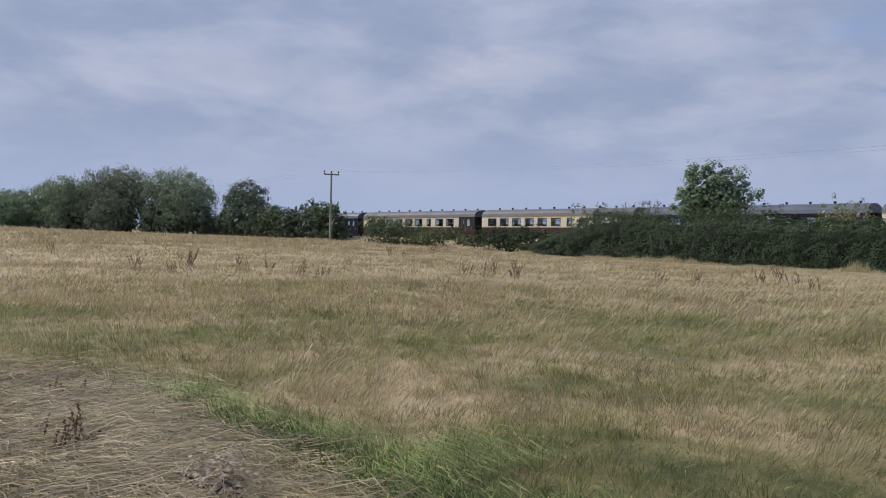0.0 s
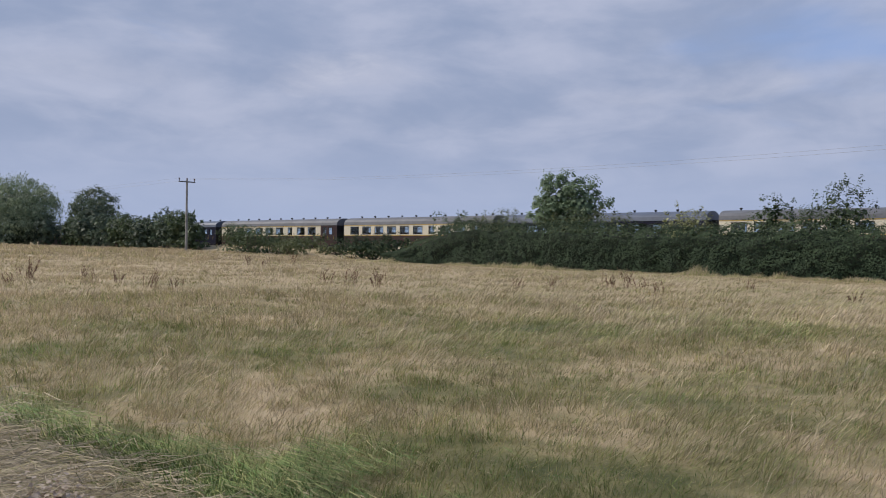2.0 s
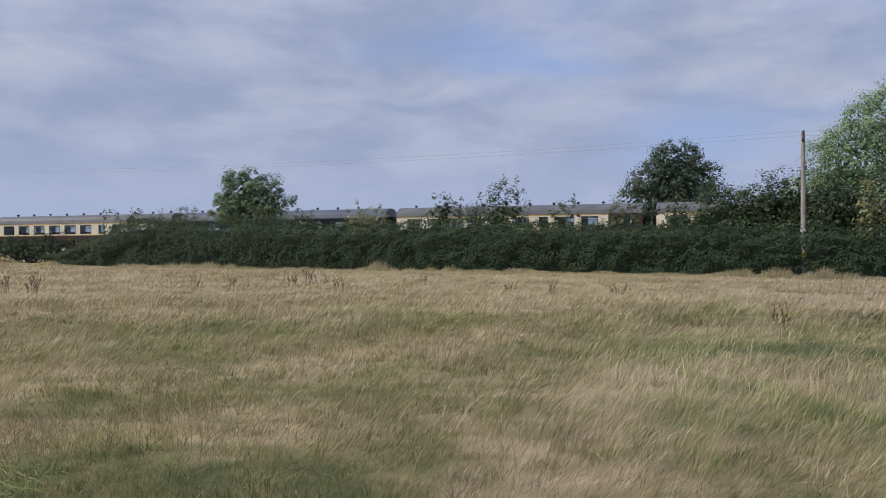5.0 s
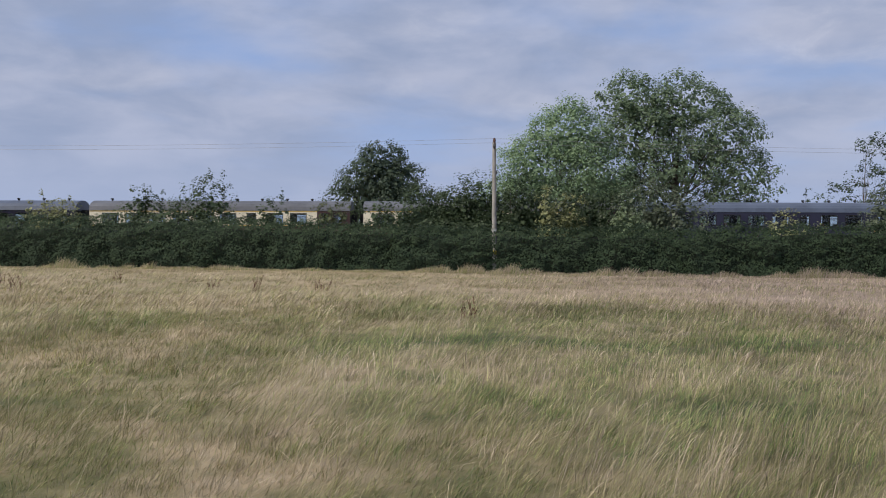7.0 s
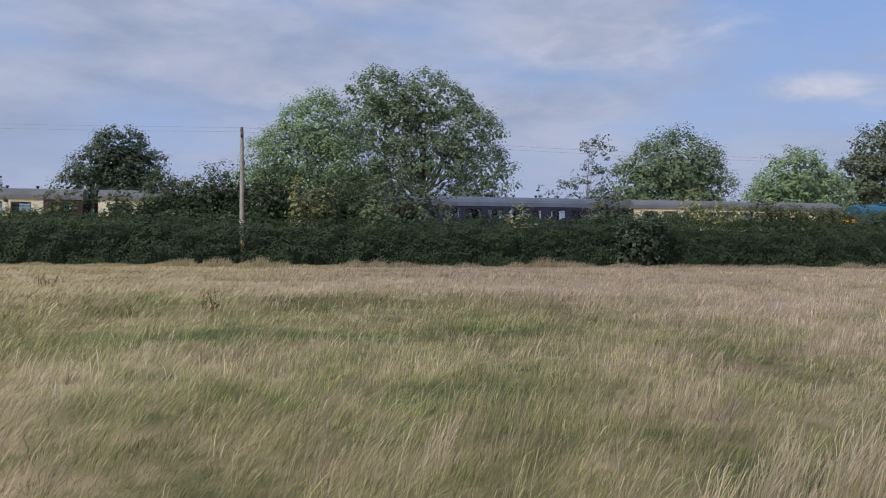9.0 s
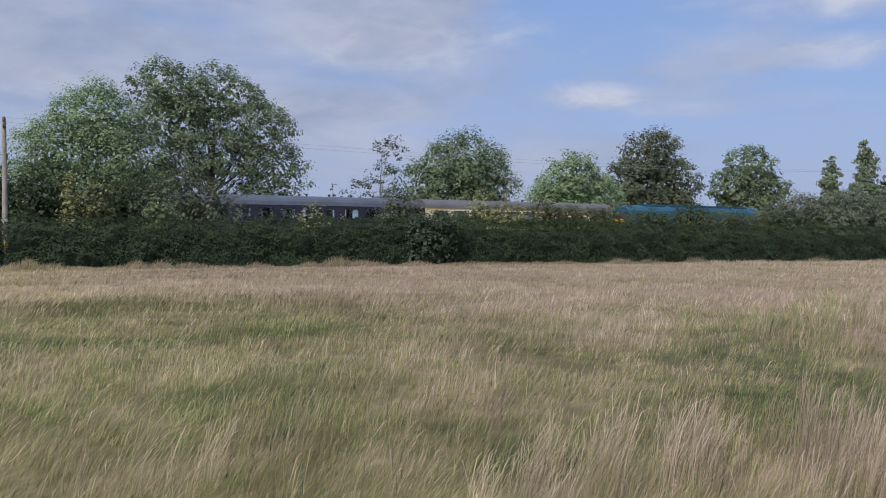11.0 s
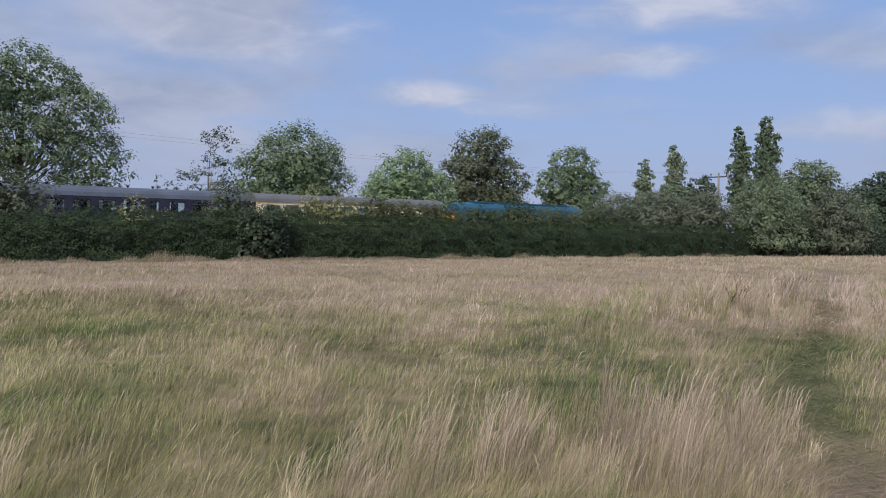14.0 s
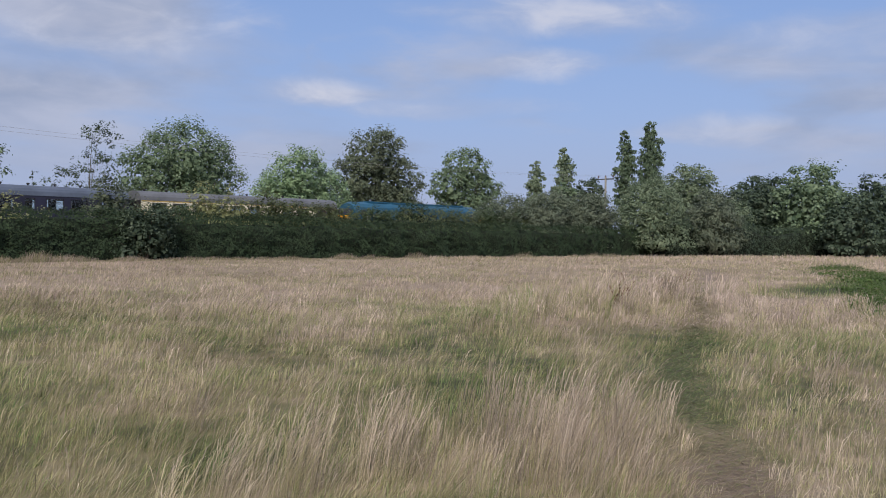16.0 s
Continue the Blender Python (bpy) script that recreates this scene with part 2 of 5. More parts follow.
# near-black core colour that holds the shade inside hedges and scrub
M_INNER_SHADE = plain("hedge_inner_shade", (0.014, 0.023, 0.011), 1.0, 0, 0.5, 2.0, 0.8)
M_POLE = plain("weathered_pole", (0.30, 0.285, 0.26), 0.9, 0, 0.35, 2.0, 0.4)
M_IRON = plain("galvanised_iron", (0.12, 0.12, 0.12), 0.6, 0.6, 0.3, 8.0)
M_PORCELAIN = plain("brown_porcelain", (0.10, 0.05, 0.03), 0.25, 0, 0.2, 8.0)
M_WIRE = plain("dull_wire", (0.34, 0.34, 0.36), 0.7, 0.4, 0.2, 3.0)
M_BAND = plain("yellow_band", (0.62, 0.50, 0.05), 0.6, 0, 0.2, 5.0)
M_PLATE = plain("pale_plate", (0.62, 0.62, 0.58), 0.5, 0, 0.2, 6.0)
M_CREAM = plain("cream_paint", (0.70, 0.64, 0.50), 0.4, 0, 0.14, 0.6)
M_BROWN = plain("chocolate_paint", (0.055, 0.028, 0.024), 0.35, 0, 0.3, 0.6)
M_NAVY = plain("dark_blue_paint", (0.022, 0.022, 0.045), 0.3, 0, 0.3, 0.6)
M_ROOF = plain("grey_roof_paint", (0.12, 0.125, 0.14), 0.6, 0, 0.35, 0.5, 0.1)
M_ROOF2 = plain("blue_grey_roof_paint", (0.085, 0.105, 0.15), 0.5, 0, 0.3, 0.5, 0.1)
M_BLACK = plain("sooty_black", (0.015, 0.014, 0.014), 0.8, 0, 0.4, 2.0)
M_STEEL = plain("wheel_steel", (0.11, 0.09, 0.075), 0.6, 0.6, 0.4, 3.0)
M_SEAT = plain("seat_cloth", (0.10, 0.055, 0.04), 0.9, 0, 0.3, 4.0)
M_BLUE = plain("rail_blue_paint", (0.018, 0.09, 0.155), 0.45, 0, 0.2, 0.5, 0.0, (0.016, 0.068, 0.115))
M_WARN = plain("warning_yellow_paint", (0.72, 0.36, 0.02), 0.45, 0, 0.15, 1.5)
M_WHITE = plain("white_paint", (0.75, 0.75, 0.73), 0.5, 0, 0.1, 3.0)
M_GOLD = plain("gold_lining", (0.55, 0.38, 0.10), 0.5, 0, 0.1, 3.0)
M_BALLAST = plain("ballast", (0.22, 0.20, 0.18), 0.95, 0, 0.5, 9.0, 1.0)
M_GLASS, _, _, gb = nodes_of("carriage_glass")
gb.inputs["Base Color"].default_value = (0.75, 0.80, 0.80, 1)
gb.inputs["Roughness"].default_value, gb.inputs["Transmission Weight"].default_value, gb.inputs["IOR"].default_value = 0.03, 1.0, 1.45

# ---- mesh helpers ----
rng = np.random.default_rng(7)


def lattice(x, y, seed):
    h = np.sin(x * 127.1 + y * 311.7 + seed * 74.7) * 43758.5453
    return h - np.floor(h)


def vnoise(x, y, scale, seed=0):
    """Smooth value noise from 0 to 1 over the plan, with features about scale metres across."""
    x, y = np.asarray(x, float) / scale, np.asarray(y, float) / scale
    i, j = np.floor(x), np.floor(y)
    u, v = x - i, y - j
    u, v = u * u * (3 - 2 * u), v * v * (3 - 2 * v)
    a, b, c, d = lattice(i, j, seed), lattice(i + 1, j, seed), lattice(i, j + 1, seed), lattice(i + 1, j + 1, seed)
    return (a * (1 - u) + b * u) * (1 - v) + (c * (1 - u) + d * u) * v


def sstep(a, b, x):
    t = np.clip((np.asarray(x, float) - a) / (b - a), 0, 1)
    return t * t * (3 - 2 * t)


def blob(x, y, cx, cy, rx, ry):
    return np.exp(-(((x - cx) / rx) ** 2 + ((y - cy) / ry) ** 2))


PATHWAY = [(1.0, -0.6), (3.2, 1.2), (5.2, 2.5), (7.9, 4.2), (10.0, 5.4), (14.6, 7.4), (21.0, 10.6), (30.0, 14.8), (42.0, 20.5), (70.0, 33.0)]


def path_distance(x, y):
    best = np.full(np.shape(x), 1e9)
    for (ax, ay), (bx, by) in zip(PATHWAY, PATHWAY[1:]):
        dx, dy = bx - ax, by - ay
        s = np.clip(((x - ax) * dx + (y - ay) * dy) / (dx * dx + dy * dy), 0, 1)
        best = np.minimum(best, np.hypot(x - ax - s * dx, y - ay - s * dy))
    return best


def rail_y(x):
    return 63.5 + 0.03 * x - 0.0006 * x * x


def rail_z(x):
    return 0.95 + 0.007 * x - 0.00004 * x * x


def ground_z(x, y):
    """The lie of the land: a nearly level meadow that swells gently in the west and carries the low railway bank."""
    x, y = np.asarray(x, float), np.asarray(y, float)
    near = sstep(1.5, 6, np.hypot(x, y))
    z = near * (0.22 * (vnoise(x, y, 9.0, 1) - 0.5) + 0.10 * (vnoise(x, y, 3.1, 2) - 0.5)) * (1 - 0.6 * sstep(30, 42, y))
    z = z + 0.22 * sstep(-40, -85, x) * sstep(500, 60, np.hypot(x, y)) + 0.42 * blob(x, y, -112, 14, 26, 13)
    z = z + 0.32 * blob(x, y, 16.5, 9.9, 5, 1.5)
    z = z + 0.75 * sstep(-98, -84, x) * sstep(-38, -48, x) * np.exp(-(((y - rail_y(x) + 7.2) / 2.0) ** 2))
    bed = sstep(5.5, 2.6, np.abs(y - rail_y(x))) * sstep(-170, -150, x) * sstep(140, 120, x)
    return z * (1 - bed) + bed * (rail_z(x) - 0.42)


def dryness(x, y):
    """How far the grass has gone to straw, 0 to 1: patches at several scales, greener hollows, a straw belt along the hedge."""
    n = 0.22 * vnoise(x, y, 6.5, 5) + 0.42 * vnoise(x, y, 1.7, 6) + 0.36 * vnoise(x, y, 0.55, 7)
    r = np.hypot(x, y)
    d = 0.54 + 1.0 * (n - 0.5) * (1 - 0.5 * sstep(14, 24, r))
    d = d + 0.22 * sstep(12, 25, r) + 0.10 * sstep(-14, -40, x) + 0.02 * sstep(1, -6, x) + 0.04 * sstep(2, 6, x)
    # green places
    for cx, cy, rx, ry, k in GREEN:
        d = d - k * blob(x, y, cx, cy, rx, ry)
    # straw places
    for cx, cy, rx, ry, k in STRAW:
        d = d + k * blob(x, y, cx, cy, rx, ry)
    d = d - 0.6 * sstep(0.3, 0.8, blob(x, y, 35, 10.0, 13, 2.6))
    d = d - 0.12 * sstep(0.5, 0.2, path_distance(x, y)) * sstep(6.5, 8, r) * sstep(15, 13, r)
    return np.clip(d, 0.02, 1.0)


GREEN = [(0.6, 13.0, 2.6, 0.9, 0.5), (-0.9, 9.9, 0.4, 0.3, 0.5), (2.1, 8.3, 1.1, 0.6, 0.34), (-4.2, 3.25, 1.3, 0.55, 0.7), (-6.3, 3.2, 1.3, 0.4, 0.6), (-2.5, 5.0, 2.5, 1.2, 0.12),
         (13.2, 11.0, 2.4, 1.3, 0.30), (6.8, 6.2, 1.3, 0.8, 0.34), (9.6, 8.6, 1.6, 1.0, 0.2), (3.5, 5.1, 0.5, 0.4, 0.34), (9.6, 3.7, 0.5, 0.25, 0.35), (10.4, 5.7, 0.9, 0.5, 0.15), (-9.0, 12.5, 2.5, 0.6, 0.15), (-4.5, 8.0, 1.6, 0.8, 0.16)]
STRAW = [(-7.2, 1.3, 2.2, 1.0, 0.25), (17, 9.8, 5, 2, 0.3), (3.2, 4.2, 0.8, 0.4, 0.26), (5.2, 3.6, 1.3, 0.7, 0.26), (6.4, 2.2, 1.6, 0.7, 0.15), (8, 10.5, 3, 1.6, 0.1), (8.6, 2.9, 1.6, 0.8, 0.22), (4.6, 4.0, 2.0, 0.9, 0.12), (-1.5, 5.6, 1.2, 0.8, 0.1)]


def fast_mesh(name, verts, faces_of):
    """A mesh from arrays: verts (n, 3); faces_of: arrays of vertex numbers, (m, 3) or (m, 4)."""
    me = bpy.data.meshes.new(name)
    me.vertices.add(len(verts))
    me.vertices.foreach_set("co", np.ascontiguousarray(verts, np.float32).ravel())
    loops = np.concatenate([f.ravel() for f in faces_of]).astype(np.int32)
    sizes = np.concatenate([np.full(len(f), f.shape[1]) for f in faces_of]).astype(np.int32)
    me.loops.add(len(loops))
    me.loops.foreach_set("vertex_index", loops)
    me.polygons.add(len(sizes))
    me.polygons.foreach_set("loop_start", np.concatenate([[0], np.cumsum(sizes)[:-1]]).astype(np.int32))
    me.polygons.foreach_set("loop_total", sizes)
    me.update(calc_edges=True)
    return me


def point_layer(me, key, values):
    me.attributes.new(key, "FLOAT", "POINT").data.foreach_set("value", np.ascontiguousarray(values, np.float32))


def part(name, bm, material, parent=None, label="", smooth=False):
    """Links a bmesh, or a mesh, as one object under a thing or a part."""
    if isinstance(bm, bmesh.types.BMesh):
        me = bpy.data.meshes.new(name)
        bm.to_mesh(me)
        bm.free()
        me.materials.append(material)
        if smooth:
            me.polygons.foreach_set("use_smooth", [True] * len(me.polygons))
    else:
        me = bm
        if not me.materials:
            me.materials.append(material)
    ob = new(name, me)
    ob.parent = parent
    return tagged(ob, label) if label else ob


def box(bm, x0, x1, y0, y1, z0, z1, bevel=0.0):
    r = bmesh.ops.create_cube(bm, size=1.0, matrix=Matrix.LocRotScale(((x0 + x1) / 2, (y0 + y1) / 2, (z0 + z1) / 2), None, (x1 - x0, y1 - y0, z1 - z0)))
    if bevel:
        edges = list({e for v in r["verts"] for e in v.link_edges})
        bmesh.ops.bevel(bm, geom=edges, offset=bevel, segments=2, affect="EDGES")
    return bm


def boxes(*list_of, bevel=0.0):
    bm = bmesh.new()
    for b in list_of:
        box(bm, *b, bevel=bevel)
    return bm


def rod(bm, a, b, r0, r1=None, seg=8):
    a, b = Vector(a), Vector(b)
    m = Matrix.Translation((a + b) / 2) @ (b - a).to_track_quat("Z", "Y").to_matrix().to_4x4()
    bmesh.ops.create_cone(bm, cap_ends=True, segments=seg, radius1=r0, radius2=r0 if r1 is None else r1, depth=(b - a).length, matrix=m)
    return bm


def tube(pts, radii, seg=6):
    """Rings and side faces of one tapered, bent tube, as arrays."""
    pts = np.asarray(pts, float)
    tang = np.gradient(pts, axis=0)
    tang /= np.linalg.norm(tang, axis=1)[:, None] + 1e-9
    side = np.cross(tang, [0.31, 0.95, 0.05])
    side /= np.linalg.norm(side, axis=1)[:, None] + 1e-9
    other = np.cross(tang, side)
    a = np.linspace(0, 2 * np.pi, seg, endpoint=False)
    ring = pts[:, None] + np.asarray(radii)[:, None, None] * (np.cos(a)[None, :, None] * side[:, None] + np.sin(a)[None, :, None] * other[:, None])
    faces = [[i * seg + j, i * seg + (j + 1) % seg, (i + 1) * seg + (j + 1) % seg, (i + 1) * seg + j] for i in range(len(pts) - 1) for j in range(seg)]
    return ring.reshape(-1, 3), np.array(faces)


def tubes_mesh(name, list_of):
    vs, fs, n = [], [], 0
    for v, f in list_of:
        vs.append(v)
        fs.append(f + n)
        n += len(v)
    me = fast_mesh(name, np.concatenate(vs), [np.concatenate(fs)])
    me.polygons.foreach_set("use_smooth", [True] * len(me.polygons))
    return me


def unit(n):
    v = rng.normal(size=(n, 3))
    return v / np.linalg.norm(v, axis=1)[:, None]


def leaves_mesh(name, centres, outward, size, slim=0.7, droop=0.0, loose=0.38):
    """Folded, pointed leaves (two triangles each) at the given places, facing roughly outward."""
    n = len(centres)
    nrm = outward / (np.linalg.norm(outward, axis=1)[:, None] + 1e-9) + loose * unit(n)
    nrm[:, 2] += 0.25
    nrm /= np.linalg.norm(nrm, axis=1)[:, None]
    along = np.cross(nrm, unit(n))
    along[:, 2] -= droop
    along /= np.linalg.norm(along, axis=1)[:, None]
    across = np.cross(nrm, along)
    across /= np.linalg.norm(across, axis=1)[:, None] + 1e-9
    s = (size * rng.uniform(0.6, 1.35, n))[:, None]
    v = np.stack([centres - along * s * 0.5, centres + across * s * slim * 0.5 + nrm * s * 0.10, centres + along * s * 0.5, centres - across * s * slim * 0.5 + nrm * s * 0.10], 1).reshape(-1, 3)
    i = np.arange(n)[:, None] * 4
    return fast_mesh(name, v, [np.concatenate([i + [0, 1, 2], i + [0, 2, 3]])])


def crown_points(lobes, clumps, per, shell=0.55, tight=0.17, upward=0.25):
    """Leaves as domed sprays over lobes (x, y, z, rx, ry, rz): their places, the ways they face, and the sprays' centres."""
    vol = np.array([max(l[3] * l[5], 0.05) for l in lobes])
    cs, ns, hubs = [], [], []
    for l, k in zip(lobes, np.maximum(3, (clumps * vol / vol.sum()).astype(int))):
        u = unit(k)
        u[:, 2] = np.where(u[:, 2] < -0.45, -u[:, 2], u[:, 2])
        r = rng.uniform(shell, 1.0, k) ** 0.5
        hub = np.array(l[:3]) + u * r[:, None] * np.array(l[3:])
        hubs.append(hub)
        size = np.clip(tight * (l[3] * l[4] * l[5]) ** (1 / 3), 0.2, 1.15) * rng.uniform(0.55, 1.4, k)
        m = np.maximum(4, (per * rng.uniform(0.6, 1.4, k)).astype(int))
        w = np.repeat(np.arange(k), m)
        d = unit(len(w))
        d[:, 2] = np.where(d[:, 2] < -0.55, -d[:, 2], d[:, 2])
        flat = d * np.array([1.0, 1.0, 0.85]) + 0.25 * u[w]
        cs.append(hub[w] + flat * (size[w] * rng.uniform(0.4, 0.95, len(w)))[:, None])
        ns.append(d + 0.35 * u[w] + np.array([0, 0, upward]))
    return np.concatenate(cs), np.concatenate(ns), np.concatenate(hubs)


def inner_leaves(lobes, n):
    """Places inside the lobes, where the crown is thick and shaded, and the ways the leaves there face."""
    vol = np.array([l[3] * l[4] * l[5] for l in lobes])
    k = rng.choice(len(lobes), n, p=vol / vol.sum())
    ls = np.array(lobes)[k]
    u = unit(n)
    return ls[:, :3] + u * (0.78 * rng.uniform(0, 1, n) ** 0.4)[:, None] * ls[:, 3:], u


def tree(name, x, y, lobes, material, label, full=1.0, leaf=0.0026, trunk=0.25, bole=1.5, shell=0.5, spray=0.26, slim=0.85, droop=0.0, limbs=26, group="", lean=0.0, dense=0.2):
    """A tree: a bent, tapered trunk with limbs that end in the crown, and a crown of leafy sprays. leaf: size for each metre of the way from the meadow."""
    z = float(ground_z(x, y)) - 0.1
    root = new(name)
    root.location = (x, y, z)
    tagged(root, label, "tree", group)
    lobes = [(a, b, c * 1.055, d, e, f * 1.055) for a, b, c, d, e, f in lobes]
    leaf = leaf * max(60.0, math.hypot(x, y))
    n = 5.3 * full * sum(math.pi * l[3] * l[5] for l in lobes) / leaf ** 2
    pts, nrm, hubs = crown_points(lobes, int(n / 40), 40 if full > 0.6 else 24, shell, spray)
    size = np.full(len(pts), leaf)
    if full > 0.6:
        inner, face = inner_leaves(lobes, int(dense * len(pts)))
        pts, nrm = np.concatenate([pts, inner]), np.concatenate([nrm, face])
        size = np.concatenate([size, np.full(len(inner), leaf * 2.0)])
    top = max(l[2] + 0.3 * l[5] for l in lobes) * (0.8 if full > 0.6 else 1.0)
    mid = np.array([np.mean([l[0] for l in lobes]), np.mean([l[1] for l in lobes]), 0])
    h = np.linspace(0, 1, 7)
    spine = np.stack([mid[0] * h * 0.6 + lean * h + 0.12 * np.sin(h * 5 + x), mid[1] * h * 0.6 + 0.1 * np.sin(h * 4 + y), h * top], 1)
    wood = [tube(spine, trunk * (1.35 - 1.25 * h) * (1 + 0.35 * np.exp(-h * 14)), 8)]
    for k in rng.choice(len(hubs), min(limbs, len(hubs)), replace=False):
        end = hubs[k]
        f = np.clip((bole + 0.35 * max(0.0, end[2] - bole)) / top, 0.08, 0.9)
        s = np.array([np.interp(f, h, spine[:, c]) for c in range(3)])
        q = np.linspace(0, 1, 5)[:, None]
        bow = np.array([0, 0, 0.18 * np.linalg.norm(end - s)])
        wood.append(tube(s + (end - s) * q - bow * q * (1 - q) * 1.2 + 0.16 * unit(5) * q, 0.21 * trunk * (1 - 0.85 * q[:, 0]) * (1.1 - 0.7 * f), 5))
    part("trunk", tubes_mesh("trunk", wood), M_BARK, root)
    part("crown", leaves_mesh("crown", pts, nrm, size, slim, droop), material, root)
    return root


def shrub(name, x, y, w, h, material, label, n=1600, leaf=0.13, depth=None, group="", lobes=5, twigs=9, shell=0.4):
    """A bush: several stems from the ground and a loose crown of small leaves with shoots sticking out."""
    z = float(ground_z(x, y)) - 0.05
    root = new(name)
    root.location = (x, y, z)
    tagged(root, label, "shrub", group)
    d = depth or w * 0.5
    ls = [(rng.uniform(-0.3, 0.3) * w, rng.uniform(-0.25, 0.25) * d, h * rng.uniform(0.32, 0.62), w * rng.uniform(0.22, 0.34), d * rng.uniform(0.22, 0.34), h * rng.uniform(0.25, 0.37)) for _ in range(lobes)]
    ls += [(0, 0, h * 0.34, w * 0.44, d * 0.42, h * 0.36), (-0.2 * w, 0, h * 0.12, w * 0.3, d * 0.4, h * 0.16), (0.2 * w, 0, h * 0.12, w * 0.3, d * 0.4, h * 0.16)]
    per = 26
    pts, nrm, hubs = crown_points(ls, max(16, int(2.5 * n) // per), per, shell, 0.27, 0.5)
    shoots = hubs[rng.choice(len(hubs), min(7, len(hubs)), replace=False)]
    extra = np.concatenate([s + np.array([rng.uniform(-0.1, 0.1), 0, 1]) * np.linspace(0, rng.uniform(0.06, 0.16) * h, 9)[:, None] + 0.05 * rng.normal(size=(9, 3)) for s in shoots])
    keep = rng.uniform(size=len(pts)) < 0.8
    inner, face = inner_leaves(ls, int(0.12 * len(pts)))
    size = np.concatenate([np.full(keep.sum() + len(extra), leaf * 0.92), np.full(len(inner), leaf * 2.2)])
    pts, nrm = np.concatenate([pts[keep], extra, inner]), np.concatenate([nrm[keep], unit(len(extra)), face])
    pts[:, 2] = np.abs(pts[:, 2])
    grow = h / np.quantile(pts[:, 2], 0.92)
    pts[:, 2] *= grow
    hubs[:, 2] *= grow
    wood = []
    for k in rng.choice(len(hubs), min(twigs, len(hubs)), replace=False):
        q = np.linspace(0, 1, 4)[:, None]
        wood.append(tube(np.array([rng.uniform(-0.2, 0.2), rng.uniform(-0.2, 0.2), 0]) + hubs[k] * q + 0.04 * unit(4) * q, 0.035 * (1.2 - q[:, 0]), 4))
    part("woody_base", tubes_mesh("woody_base", wood), M_BARK, root)
    part("leaves", leaves_mesh("leaves", pts, nrm, size, 0.85), material, root)
    return root

# ---- ground ----
rad = np.concatenate([[0.0], np.geomspace(0.8, 60, 120), np.geomspace(62, 260, 80), np.geomspace(280, 2600, 14)])
ang = np.linspace(0, 2 * np.pi, 180, endpoint=False)
gx, gy = (rad[1:, None] * np.cos(ang)).ravel(), (rad[1:, None] * np.sin(ang)).ravel()
gx, gy = np.concatenate([[0.0], gx]), np.concatenate([[0.0], gy])
na = len(ang)
j = np.arange(na)
tri = np.stack([np.zeros(na, int), 1 + j, 1 + (j + 1) % na], 1)
quads = np.concatenate([np.stack([1 + i * na + j, 1 + (i + 1) * na + j, 1 + (i + 1) * na + (j + 1) % na, 1 + i * na + (j + 1) % na], 1) for i in range(len(rad) - 2)])
me = fast_mesh("ground", np.stack([gx, gy, ground_z(gx, gy)], 1), [tri, quads])
me.polygons.foreach_set("use_smooth", [True] * len(me.polygons))
pd = path_distance(gx, gy)
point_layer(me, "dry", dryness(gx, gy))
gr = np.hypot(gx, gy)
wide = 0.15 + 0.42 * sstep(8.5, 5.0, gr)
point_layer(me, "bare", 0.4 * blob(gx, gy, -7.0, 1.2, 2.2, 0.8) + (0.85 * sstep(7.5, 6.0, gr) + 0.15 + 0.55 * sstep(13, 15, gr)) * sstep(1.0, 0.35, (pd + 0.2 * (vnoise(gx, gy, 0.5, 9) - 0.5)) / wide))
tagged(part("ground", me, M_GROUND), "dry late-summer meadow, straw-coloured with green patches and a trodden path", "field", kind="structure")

# ---- railway ----
bal = np.linspace(-150, 118, 120)
sect = [(-2.6, -0.46), (-1.75, -0.16), (1.75, -0.16), (2.6, -0.46)]
bv = np.array([(x, rail_y(x) + a, rail_z(x) + b) for x in bal for a, b in sect])
bf = np.array([[i * 4 + k, i * 4 + k + 1, (i + 1) * 4 + k + 1, (i + 1) * 4 + k] for i in range(len(bal) - 1) for k in range(3)])
tagged(part("track_bed", fast_mesh("track_bed", bv, [bf]), M_BALLAST), "grey stone ballast bed of a single railway line", "track bed", kind="structure")
track = new("railway_track")
tagged(track, "rusty steel rails on the stone ballast bed", "rail", kind="structure")
for side in (-0.75, 0.75):
    rv = np.array([(x, rail_y(x) + side + a, rail_z(x) + b) for x in bal for a, b in ((-0.035, -0.159), (-0.035, 0), (0.035, 0), (0.035, -0.159))])
    part("rail", fast_mesh("rail", rv, [bf]), M_STEEL, track)

# ---- train ----


def arc_roof(bm, x0, x1, half, z0, z1, steps=10, ends=True):
    """A rolled roof skin with closed ends."""
    prof = [(-half * math.cos(math.pi * k / steps), z0 + (z1 - z0) * math.sin(math.pi * k / steps) ** 0.8) for k in range(steps + 1)]
    rows = [[bm.verts.new((x, a, b)) for a, b in prof] for x in (x0, x1)]
    for k in range(steps):
        bm.faces.new((rows[0][k], rows[0][k + 1], rows[1][k + 1], rows[1][k]))
    if ends:
        bm.faces.new(rows[0])
        bm.faces.new(rows[1][::-1])
    bm.faces.new((rows[0][0], rows[1][0], rows[1][-1], rows[0][-1]))
    bmesh.ops.recalc_face_normals(bm, faces=bm.faces)
    return bm


